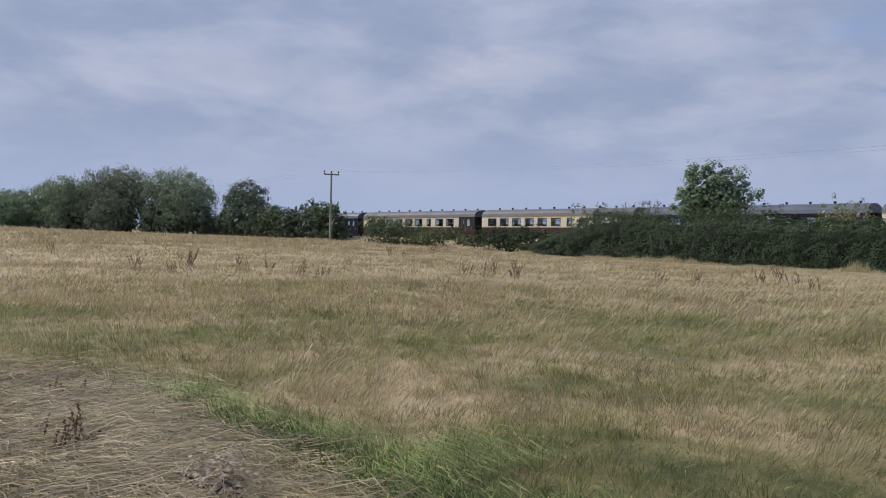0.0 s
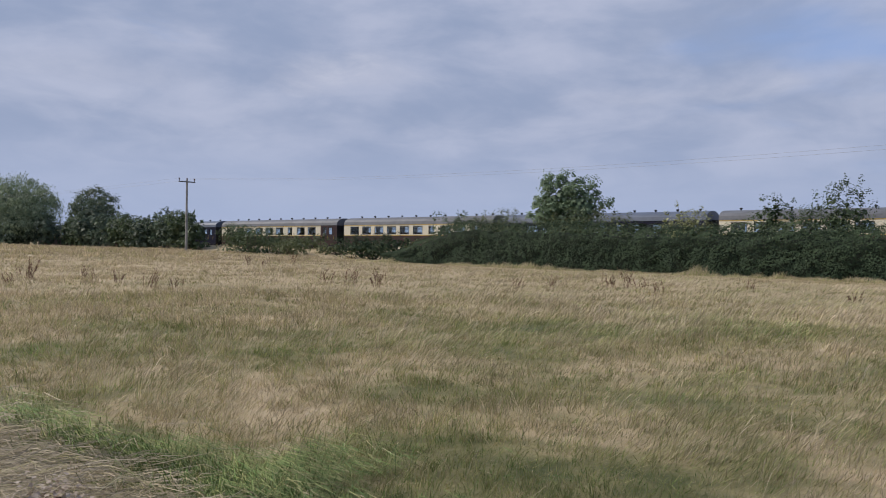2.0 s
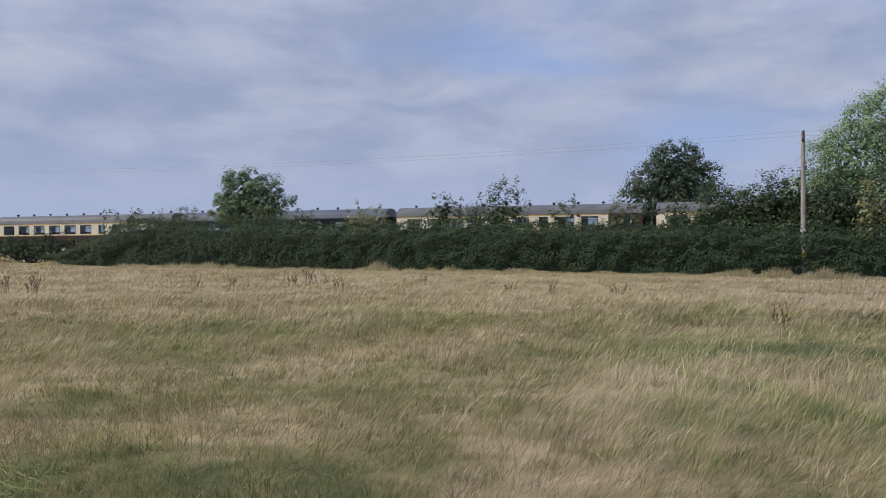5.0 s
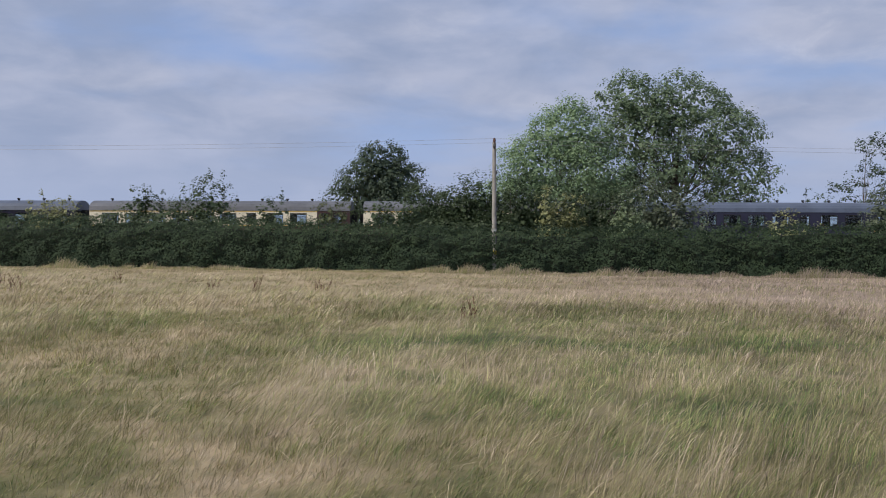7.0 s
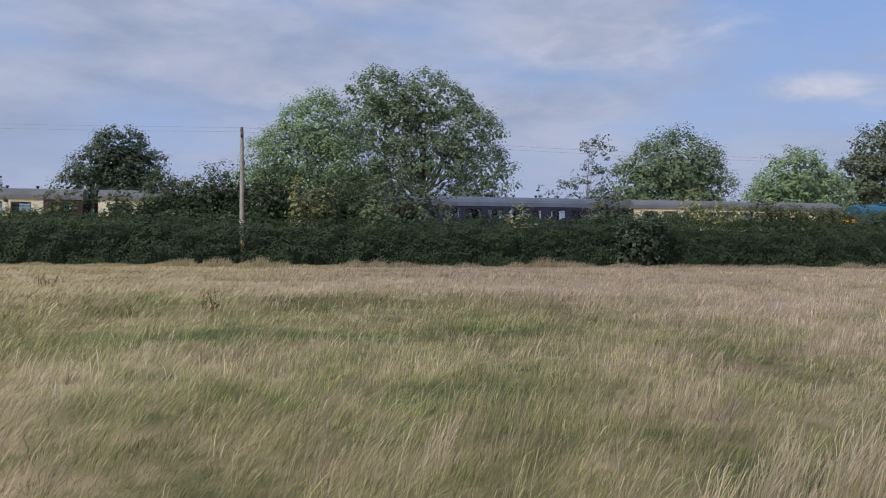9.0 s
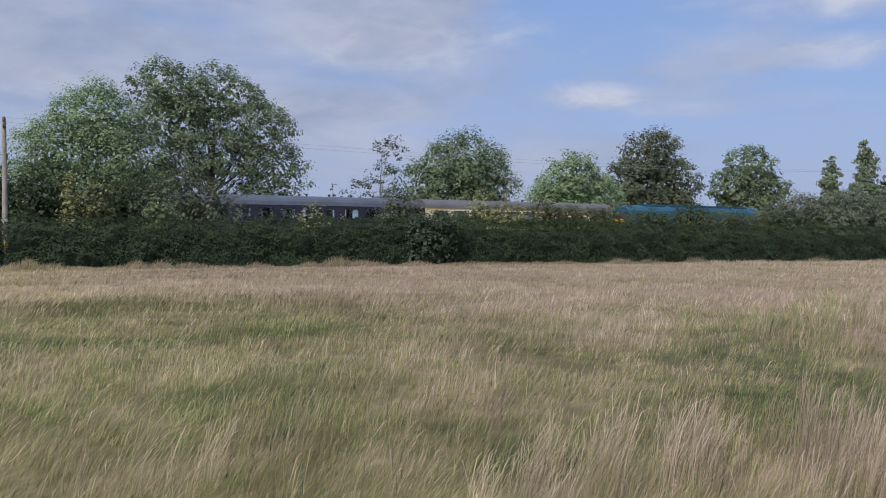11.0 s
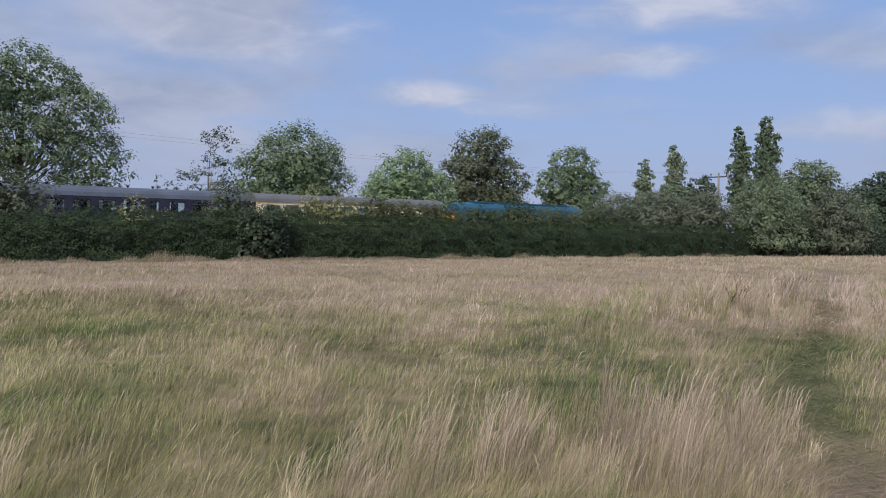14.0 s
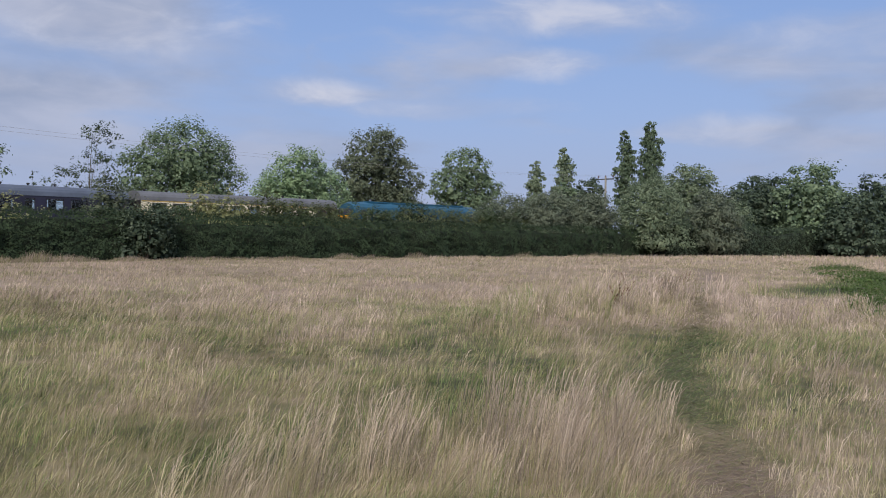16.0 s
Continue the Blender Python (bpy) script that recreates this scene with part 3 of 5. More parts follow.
def bogie(parent, x, base, wheels, r, spread):
    b = part("bogie", boxes((x - base / 2 - 0.5, x + base / 2 + 0.5, -1.12, -0.98, 0.45, 0.78), (x - base / 2 - 0.5, x + base / 2 + 0.5, 0.98, 1.12, 0.45, 0.78), (x - 0.4, x + 0.4, -1.1, 1.1, 0.5, 0.8), bevel=0.03), M_BLACK, parent)
    for k in range(wheels):
        wx = x - base / 2 + base * k / (wheels - 1)
        bm = bmesh.new()
        rod(bm, (wx, -0.82, r), (wx, -0.69, r), r, r, 18)
        rod(bm, (wx, 0.69, r), (wx, 0.82, r), r, r, 18)
        rod(bm, (wx, -0.7, r), (wx, 0.7, r), 0.09, 0.09, 8)
        part("wheelset", bm, M_STEEL, b, smooth=False)


def coach(label, m_up, m_low, m_roof, lining, group="coaches of the train"):
    """A main-line carriage: walls with real window openings, rolled roof with ventilators, doors, gangways, bogies."""
    root = new("railway_coach")
    tagged(root, label, "railway coach", group)
    L, W = 9.67, 1.38
    wins = [(-8.1 + 1.74 * k, 1.16) for k in range(9)]
    wins[6] = (wins[6][0], 0.62)
    wide = sorted([(c - w / 2, c + w / 2) for c, w in wins] + [(7.55, 8.05), (8.45, 8.95)])
    for s in (-1, 1):
        y0, y1 = sorted((s * W, s * (W - 0.06)))
        cuts = [-L + 0.02] + [v for w in wide for v in w] + [L - 0.02]
        split = 7.2
        up = [(a, b, y0, y1, 2.07, 2.83) for a, b in zip(cuts[::2], cuts[1::2])]
        mid = [u for u in up if u[1] <= split + 0.4]
        mid[-1] = (mid[-1][0], split, y0, y1, 2.07, 2.83)
        part("upper_panel", boxes((-L + 0.02, split, y0, y1, 1.93, 2.07), (-L + 0.02, split, y0, y1, 2.83, 3.04), *mid), m_up, root)
        end = [u for u in up if u[0] > split]
        part("vestibule_panel", boxes((split, L - 0.02, y0, y1, 1.93, 2.07), (split, L - 0.02, y0, y1, 2.83, 3.04), (split, wide[-2][0], y0, y1, 2.07, 2.83), *end), m_low, root)
        part("lower_panel", boxes((-L + 0.02, L - 0.02, y0, y1, 0.92, 1.925)), m_low, root)
        if lining:
            for z in (1.94, 2.99):
                yy = sorted((s * (W + 0.004), s * (W + 0.016)))
                part("lining", boxes((-L + 0.05, split, *yy, z - 0.03, z + 0.03)), lining, root)
        for a, b in wide:
            fy = sorted((s * (W + 0.004), s * (W - 0.05)))
            t = 0.035
            f = part("window", boxes((a - t, b + t, *fy, 2.07 - t, 2.07), (a - t, b + t, *fy, 2.83, 2.83 + t), (a - t, a, *fy, 2.07, 2.83), (b, b + t, *fy, 2.07, 2.83), (a, b, *fy, 2.60, 2.625)), M_BLACK, root)
            gy0, gy1 = sorted((s * (W - 0.032), s * (W - 0.026)))
            pane = part("pane", boxes((a, b, gy0, gy1, 2.07, 2.83)), M_GLASS, f)
            pane.visible_shadow = False
        for x in (7.3, 8.25, 9.15):
            hy = sorted((s * (W + 0.003), s * (W + 0.03)))
            part("door_handle", boxes((x, x + 0.03, *hy, 1.55, 1.95)), M_GOLD, root)
    part("roof", arc_roof(bmesh.new(), -L, L, W + 0.04, 3.045, 3.83), m_roof, root, smooth=False)
    part("floor", boxes((-L + 0.05, L - 0.05, -W + 0.07, W - 0.07, 0.95, 1.1)), M_BLACK, root)
    part("solebar", boxes((-L, L, -W + 0.02, W - 0.02, 0.74, 0.91)), M_BLACK, root)
    for s in (-1, 1):
        x0, x1 = sorted((s * L, s * (L - 0.02)))
        part("end_wall", boxes((x0, x1, -W, W, 0.92, 3.04)), M_BLACK, root)
        x0, x1 = sorted((s * L, s * (L + 0.34)))
        part("gangway", boxes((x0, x1, -0.52, 0.52, 1.05, 3.1), bevel=0.05), M_BLACK, root)
        x0, x1 = sorted((s * L, s * (L + 0.4)))
        for yb in (-0.86, 0.86):
            bm = rod(bmesh.new(), (x0, yb, 1.04), (x1, yb, 1.04), 0.09, 0.09, 10)
            part("buffer", bm, M_BLACK, root)
        bogie(root, s * 6.9, 2.6, 2, 0.46, 0)
    for k in range(8):
        x = -7.6 + 1.74 * k
        for y0 in (-1.2, 0.35):
            part("seat", boxes((x + 0.8, x + 0.95, y0, y0 + 0.85, 1.1, 2.25), bevel=0.03), M_SEAT, root)
    for k in range(10):
        bm = rod(bmesh.new(), (-8.6 + 1.9 * k, 0.28, 3.78), (-8.6 + 1.9 * k, 0.28, 3.93), 0.07, 0.07, 8)
        rod(bm, (-8.6 + 1.9 * k, 0.28, 3.93), (-8.6 + 1.9 * k, 0.28, 4.02), 0.13, 0.11, 8)
        part("roof_ventilator", bm, M_BLACK, root)
    part("battery_box", boxes((-1.6, 0.9, -1.3, -0.75, 0.3, 0.74), bevel=0.03), M_BLACK, root)
    return root


def on_track(ob, x):
    ob.matrix_basis = pose(x, rail_y(x), rail_z(x), 0, -math.degrees(math.atan(0.007 - 0.00008 * x)), math.degrees(math.atan(0.03 - 0.0012 * x)))
    return ob


def locomotive():
    """A heavy diesel with noses at both ends: blue body, yellow nose ends, side grilles, roof fans, two three-axle bogies and more."""
    root = new("diesel_locomotive")
    tagged(root, "weathered blue diesel locomotive with yellow nose ends on the railway line", "locomotive")
    W, H = 1.36, 3.83
    bm = bmesh.new()
    prof = [(-W, 1.0), (-W, 2.9), (-1.28, 3.25), (-1.0, 3.55), (-0.55, 3.74), (0, 3.80), (0.55, 3.74), (1.0, 3.55), (1.28, 3.25), (W, 2.9), (W, 1.0)]
    stations = [(-9.0, 0.0), (-8.2, 1.0), (8.2, 1.0), (9.0, 0.0)]
    rows = []
    for x, full in stations:
        rows.append([bm.verts.new((x if b < 2.5 or full else x * 0.965, a * (1 if full else 0.93), b if full else min(b, 2.5) + max(0, b - 2.5) * 0.86)) for a, b in prof])
    for r0, r1 in zip(rows, rows[1:]):
        for k in range(len(prof)):
            bm.faces.new((r0[k], r0[(k + 1) % len(prof)], r1[(k + 1) % len(prof)], r1[k]))
    bm.faces.new(rows[0])
    bm.faces.new(rows[-1])
    bmesh.ops.recalc_face_normals(bm, faces=bm.faces)
    part("body", bm, M_BLUE, root)
    for s in (-1, 1):
        x0, x1 = sorted((s * 8.9, s * 10.1))
        part("nose", box(bmesh.new(), x0, x1, -1.18, 1.18, 0.95, 2.42, bevel=0.22), M_WARN, root, "bright warning-yellow nose end")
        for yb in (-0.66, 0.02, 0.70):
            a, b = sorted((s * 8.55, s * 8.99))
            pane = boxes((-0.012, 0.012, yb - 0.34, yb + 0.30, -0.26, 0.26))
            p = part("windscreen", pane, M_NAVY, root)
            p.matrix_basis = pose(s * 8.93, 0, 2.82, 0, -s * 16, 0)
        x0, x1 = sorted((s * 10.1, s * 10.35))
        part("buffer_beam", boxes((x0, x1, -1.25, 1.25, 0.85, 1.2), bevel=0.03), M_BLACK, root)
        for yb in (-0.86, 0.86):
            part("buffer", rod(rod(bmesh.new(), (s * 10.3, yb, 1.05), (s * 10.6, yb, 1.05), 0.1), (s * 10.58, yb, 1.05), (s * 10.64, yb, 1.05), 0.24, 0.24, 14), M_BLACK, root)
        bogie(root, s * 5.6, 4.3, 3, 0.57, 0)
        for side in (-1, 1):
            y0, y1 = sorted((side * (W + 0.003), side * (W + 0.02)))
            x0, x1 = sorted((s * 7.95, s * 7.35))
            part("cab_window", boxes((x0, x1, y0, y1, 2.35, 2.95)), M_NAVY, root)
            x0, x1 = sorted((s * 7.1, s * 6.55))
            part("cab_door", boxes((x0, x1, y0, y1, 1.1, 3.0), bevel=0.006), M_BLUE, root)
            for hx in (7.2, 6.45):
                part("handrail", rod(bmesh.new(), (s * hx, side * (W + 0.05), 1.25), (s * hx, side * (W + 0.05), 2.6), 0.022, 0.022, 6), M_WHITE, root)
            lx = s * 7.65
            part("emblem", boxes((lx - 0.38, lx + 0.38, y0, y1, 1.84, 1.92), (lx - 0.38, lx + 0.38, y0, y1, 1.66, 1.74), (lx - 0.05, lx + 0.07, y0, y1, 1.5, 2.05)), M_WHITE, root)
            for k in range(4):
                part("number_bar", boxes((s * 5.9 + 0.16 * k, s * 5.9 + 0.16 * k + 0.1, y0, y1, 1.75, 1.93)), M_WHITE, root)
    for side in (-1, 1):
        y0, y1 = sorted((side * (W + 0.003), side * (W + 0.03)))
        ys = sorted((side * (W + 0.032), side * (W + 0.05)))
        for x0, x1 in ((-3.2, 2.2), (-6.0, -4.4), (4.0, 5.4)):
            g = part("side_grille", boxes((x0, x1, y0, y1, 2.0, 2.75)), M_BLACK, root)
            for k in range(6):
                part("slat", boxes((x0, x1, *ys, 2.05 + 0.115 * k, 2.09 + 0.115 * k)), M_BLUE, g)
        part("valance", boxes((-8.6, 8.6, *sorted((side * 1.3, side * 1.2)), 0.72, 0.99)), M_BLUE, root)
    for x, w in ((-5.2, 1.4), (-1.2, 2.2), (2.6, 2.0), (5.9, 1.0)):
        part("roof_panel", box(bmesh.new(), x - w, x + w, -0.7, 0.7, 3.68, 3.88, bevel=0.05), M_BLUE, root)
    part("exhaust", rod(bmesh.new(), (1.0, 0, 3.85), (1.0, 0, 3.98), 0.22, 0.2, 12), M_BLACK, root)
    part("fuel_tank", boxes((-2.2, 2.2, -1.15, 1.15, 0.35, 0.95), bevel=0.06), M_BLACK, root)
    return root


LOCO_X = 61.6
on_track(locomotive(), LOCO_X)
cream = coach("chocolate and cream railway coach with a grey roof", M_CREAM, M_BROWN, M_ROOF, M_GOLD)
navy = coach("dark blue railway coach with a blue-grey roof", M_NAVY, M_NAVY, M_ROOF2, None)
on_track(cream, LOCO_X - 20.6)
on_track(navy, LOCO_X - 20.6 - 20.3)
for k, kind in ((2, cream), (3, cream), (4, navy), (5, cream), (6, cream), (7, navy), (8, cream)):
    on_track(copy_thing(kind, Matrix()), LOCO_X - 20.6 - 20.3 * k)

# ---- poles and wires ----


def pole(x, y, h, lean, signs=False):
    root = new("utility_pole")
    z = float(ground_z(x, y)) - 0.15
    root.matrix_basis = pose(x, y, z, 0, lean, 0)
    tagged(root, "grey weathered wooden utility pole with yellow band" if signs else "slim weathered wooden utility pole with cross-arm", "utility pole", "poles along the hedge")
    part("pole", rod(bmesh.new(), (0, 0, 0), (0, 0, h), 0.14, 0.095, 12), M_POLE, root, smooth=False)
    part("crossarm", boxes((-0.06, 0.06, -0.95, 0.95, h - 0.32, h - 0.2), bevel=0.01), M_IRON, root)
    for b in (-0.88, 0.0, 0.88):
        bm = rod(bmesh.new(), (0.0, b, h - 0.2), (0.0, b, h - 0.06), 0.03, 0.03, 6)
        rod(bm, (0.0, b, h - 0.06), (0.0, b, h + 0.12), 0.085, 0.06, 8)
        part("insulator", bm, M_PORCELAIN, root)
    part("stay_plate", boxes((0.10, 0.16, -0.04, 0.04, h - 1.7, h - 1.5)), M_IRON, root)
    if signs:
        for zz, m, hh in ((1.15, M_BAND, 0.2), (2.35, M_PLATE, 0.16), (0.88, M_PLATE, 0.1)):
            part("sign_plate", rod(bmesh.new(), (0, 0, zz), (0, 0, zz + hh), 0.145, 0.144, 12), m, root)
    return Vector((x + math.sin(radians(lean)) * h, y, z + h))


TOPS = [pole(-188.2, 29.1, 7.4, 0), pole(-81.4, 45.0, 7.75, -0.6), pole(0.35, 45.0, 7.1, -0.6, True), pole(74.5, 47.8, 8.3, 0)]
TOPS.append(Vector((150, 54, 8.5)))
for n, (a, b) in enumerate(zip(TOPS, TOPS[1:])):
    for off in (-0.88, 0.88):
        s = np.linspace(0, 1, 40)
        sag = 0.9 if n else 1.3
        pts = np.stack([a.x + (b.x - a.x) * s, a.y + (b.y - a.y) * s + off, a.z + 0.1 + (b.z - a.z) * s - 4 * sag * s * (1 - s)], 1)
        tagged(part("overhead_wire", tubes_mesh("overhead_wire", [tube(pts, np.full(40, 0.006), 5)]), M_WIRE), "thin grey overhead wire strung between wooden poles", "wire", "overhead wires")

# ---- hedges ----


def hedge(name, x0, x1, y_of, height, thick, material, label, density, leaf=0.12, taper=(1.5, 1.5)):
    """A field hedge: a solid core coloured dark for the shade inside and a coat of small leaves over front, top and
    back, uneven along its length.
    """
    def h_of(x):
        x = np.asarray(x, float)
        return height(x) * np.minimum(0.25 + 0.75 * sstep(x0, x0 + taper[0], x), 0.25 + 0.75 * sstep(x1, x1 - taper[1], x))

    root = new(name)
    xm = (x0 + x1) / 2
    root.location = (xm, float(y_of(xm)), 0)
    tagged(root, label, "hedge")
    o = np.array([xm, float(y_of(xm)), 0])
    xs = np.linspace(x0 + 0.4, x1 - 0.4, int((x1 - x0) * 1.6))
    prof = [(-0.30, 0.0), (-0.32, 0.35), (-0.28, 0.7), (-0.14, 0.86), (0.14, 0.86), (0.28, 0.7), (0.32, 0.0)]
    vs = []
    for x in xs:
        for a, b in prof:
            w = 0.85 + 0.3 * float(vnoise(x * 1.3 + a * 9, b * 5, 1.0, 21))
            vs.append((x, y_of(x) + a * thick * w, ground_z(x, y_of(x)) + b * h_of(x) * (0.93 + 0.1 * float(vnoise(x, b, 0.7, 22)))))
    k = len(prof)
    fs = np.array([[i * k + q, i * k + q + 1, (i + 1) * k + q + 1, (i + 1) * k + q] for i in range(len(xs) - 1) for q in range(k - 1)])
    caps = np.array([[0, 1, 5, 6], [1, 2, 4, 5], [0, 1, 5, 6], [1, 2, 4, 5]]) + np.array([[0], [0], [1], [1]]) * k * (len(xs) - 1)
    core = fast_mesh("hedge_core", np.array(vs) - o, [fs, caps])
    part("hedge_core", core, M_INNER_SHADE, root)
    n = int((x1 - x0) * density)
    x = rng.uniform(x0, x1, n)
    s = rng.uniform(0, 1, n)
    h = h_of(x) * (0.94 + 0.13 * vnoise(x, x * 0, 1.1, 23) + 0.06 * vnoise(x, x * 0, 0.4, 24))
    front = s < 0.62
    topm = (s >= 0.62) & (s < 0.86)
    up = rng.uniform(0.0, 1.0, n)
    bulge = 0.5 * (vnoise(x, up * h * 1.2, 0.9, 25) - 0.5) + 0.35 * (vnoise(x, up * h * 1.5, 0.35, 26) - 0.5)
    shoulder = np.where(up > 0.8, (up - 0.8) * 1.2, 0)
    dy = np.where(front, -0.5 * thick + shoulder * thick - bulge, np.where(topm, rng.uniform(-0.42, 0.42, n) * thick, 0.5 * thick + bulge))
    z = np.where(topm, h * (1 + 0.04 * rng.normal(size=n)), up * h)
    spike = topm & (rng.uniform(size=n) < 0.10)
    z = z + np.where(spike, rng.uniform(0, 0.45, n) ** 1.5 * (0.4 + 1.2 * vnoise(x, x * 0, 2.2, 27)), 0)
    dy = dy + 0.05 * rng.normal(size=n)
    pts = np.stack([x, y_of(x) + dy, ground_z(x, y_of(x)) + np.maximum(z, 0.03)], 1) - o
    nrm = np.where(front[:, None], [[0, -1, 0.15]], np.where(topm[:, None], [[0, -0.1, 1]], [[0, 1, 0.1]])).astype(float)
    nrm[:, 0] += 1.2 * (vnoise(x + 0.1, up * h, 0.9, 25) - vnoise(x - 0.1, up * h, 0.9, 25))
    part("foliage", leaves_mesh("foliage", pts, nrm, leaf, 0.6), material, root)
    return root


hedge("field_hedge", -50.0, 78.0, lambda x: 45.5 + 0.4 * np.sin(np.asarray(x, float) * 0.07), lambda x: 2.3 + 0.3 * vnoise(x, np.asarray(x, float) * 0, 7.0, 31) + 0.5 * sstep(-14, -36, x) + 0.15 * sstep(8, 18, x), 1.9, M_HEDGE, "dense dark green trimmed field hedge behind the dry meadow", 1080, 0.12, (9.0, 2.0))
hedge("scrub_row", -45.0, 23.0, lambda x: 49.3 + 0.4 * np.sin(np.asarray(x, float) * 0.11), lambda x: 2.2 + 0.95 * vnoise(x, np.asarray(x, float) * 0, 3.4, 37) - 0.9 * blob(np.asarray(x, float), 0, 17.0, 0, 7.0, 1), 1.8, M_SHRUB, "unkempt mixed scrub between hedge and railway", 420, 0.17, (6.0, 3.0))
hedge("tall_scrub", -6.5, 12.0, lambda x: 51.6 + 0.0 * np.asarray(x, float), lambda x: 3.9 + 0.7 * vnoise(x, np.asarray(x, float) * 0, 3.0, 57), 2.6, M_SHRUB, "tall dense green scrub behind the hedge", 820, 0.15, (3.0, 2.0))
hedge("scrub_row", 20.0, 66.0, lambda x: 49.3 + 0.4 * np.sin(np.asarray(x, float) * 0.11), lambda x: 2.85 + 0.9 * vnoise(x, np.asarray(x, float) * 0, 3.4, 38) - 0.9 * blob(np.asarray(x, float), 0, 17.0, 0, 7.0, 1), 1.8, M_OLIVE, "unkempt olive-green scrub between hedge and railway", 420, 0.17, (6.0, 3.0))
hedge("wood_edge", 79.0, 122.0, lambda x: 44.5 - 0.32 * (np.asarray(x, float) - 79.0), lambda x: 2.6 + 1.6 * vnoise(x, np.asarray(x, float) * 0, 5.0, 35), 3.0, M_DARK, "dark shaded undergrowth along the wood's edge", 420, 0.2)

# ---- trees ----
# the willow group beyond the meadow
for x, y, h, w, m in ((-151.0, 27.4, 7.6, 7.4, M_WILLOW), (-143.0, 31.5, 9.6, 7.0, M_WILLOW), (-135.6, 37.0, 11.4, 7.6, M_SILVER), (-127.0, 43.6, 11.0, 7.6, M_WILLOW), (-147.0, 22.0, 6.6, 6.4, M_TREE)):
    w, h = w * 1.14, h * 0.84
    lobes = [(0, 0, h * 0.66, w * 0.62, w * 0.6, h * 0.32), (-w * 0.42, 0, h * 0.5, w * 0.5, w * 0.5, h * 0.32), (w * 0.45, 0.5, h * 0.48, w * 0.48, w * 0.5, h * 0.32), (0.1 * w, 0, h * 0.3, w * 0.85, w * 0.6, h * 0.26)]
    tree("willow_tree", x, y, lobes + [(0, -1.0, h * 0.1, w * 0.8, w * 0.6, h * 0.14)], m, "bushy grey-green willow tree at the meadow's edge", 1.3, 0.002, 0.4, 1.2, 0.4, 0.24, 0.5, 0.8, group="willows")
tree("round_tree", -138.1, 59.7, [(0, 0, 5.3, 4.0, 3.6, 3.5), (0, 0, 2.8, 3.8, 3.4, 2.3)], M_DARK, "small dark rounded tree behind the willows", leaf=0.0018, trunk=0.3)
tree("round_tree", -129.5, 55.5, [(0, 0, 4.0, 4.0, 3.4, 3.0), (1.5, 0, 2.4, 4.4, 3.4, 2.0)], M_DARK, "low dark rounded tree beside the willows", leaf=0.0018, trunk=0.25, bole=1.2)
# small tree standing over the hedge
tree("hawthorn_tree", -38.7, 54.0, [(-0.5, 0, 5.1, 2.2, 1.7, 1.9), (1.6, 0, 4.6, 2.0, 1.5, 1.8), (-2.0, 0, 3.9, 1.8, 1.5, 1.5), (0.2, 0, 3.2, 3.0, 1.8, 1.5)], M_TREE, "small rounded leafy tree rising over the hedge", 0.9, 0.0026, 0.14, 1.2, 0.4, 0.26)
# dark pointed tree beyond the railway
tree("lime_tree", -9.9, 77.0, [(0, 0, 8.1, 2.5, 2.2, 2.1), (-1.2, 0, 6.7, 3.0, 2.8, 2.1), (1.3, 0, 6.6, 3.0, 2.8, 2.1), (-1.8, 0, 4.8, 3.7, 3.2, 2.0), (1.9, 0, 4.6, 3.6, 3.2, 2.0), (0, 0, 3.0, 4.6, 3.6, 1.6)], M_DARK, "dark green broadly conical tree beyond the railway", 1.0, 0.0024, 0.26)
# the great pair beyond the railway
tree("ash_tree", 6.4, 77.0, [(0.8, 0, 10.4, 3.8, 3.6, 3.4), (-2.2, 0, 7.6, 3.6, 3.4, 3.2), (3.0, 0, 7.4, 3.8, 3.6, 3.6), (-4.0, 0, 5.0, 3.2, 3.0, 2.6), (0.8, 0, 4.6, 4.6, 4.0, 2.4), (4.4, 0, 4.6, 3.2, 3.2, 2.6)], M_BRIGHT, "large spreading bright green ash tree beyond the railway", 1.0, 0.0026, 0.38, 2.0, 0.5, dense=0.14)
tree("maple_tree", 16.9, 79.0, [(-4.0, 0, 14.17, 3.0, 3.0, 2.54), (1.4, 0, 13.8, 3.6, 3.4, 2.73), (-2.6, 0, 10.77, 4.2, 4.0, 3.2), (4.2, 0, 10.77, 4.2, 4.0, 3.2), (0.6, 0, 8.13, 5.4, 4.6, 3.01), (6.4, 0, 7.18, 3.6, 3.4, 2.82), (5.4, 0, 4.35, 4.0, 3.4, 2.26), (3.6, 0, 3.21, 4.6, 3.4, 1.88), (-2.8, 0, 5.67, 4.0, 3.6, 2.63), (-1.0, 0, 12.6, 3.0, 3.0, 2.5)], M_TREE, "tall green maple tree with an open two-headed crown", 0.9, 0.0026, 0.46, 2.6, 0.45, 0.26, limbs=60, dense=0.09)
# slender sparse trees
tree("young_birch", 33.0, 75.5, [(0.8, 0, 9.3, 1.9, 1.6, 1.8), (0.2, 0, 7.2, 2.3, 1.6, 1.6), (-2.3, 0, 5.8, 2.1, 1.4, 1.3), (1.6, 0, 5.0, 2.2, 1.4, 1.6)], M_DARK, "slender open tree with sparse leaves beyond the railway", 0.58, 0.0022, 0.08, 1.4, 0.2, 0.34, limbs=40)
tree("young_birch", 27.6, 75.5, [(0, 0, 5.6, 0.8, 0.8, 1.4), (0.8, 0, 4.6, 1.2, 0.8, 0.8)], M_DARK, "thin wispy sapling beyond the railway", 0.25, 0.0022, 0.06, 1.2, 0.2, 0.3, limbs=12)
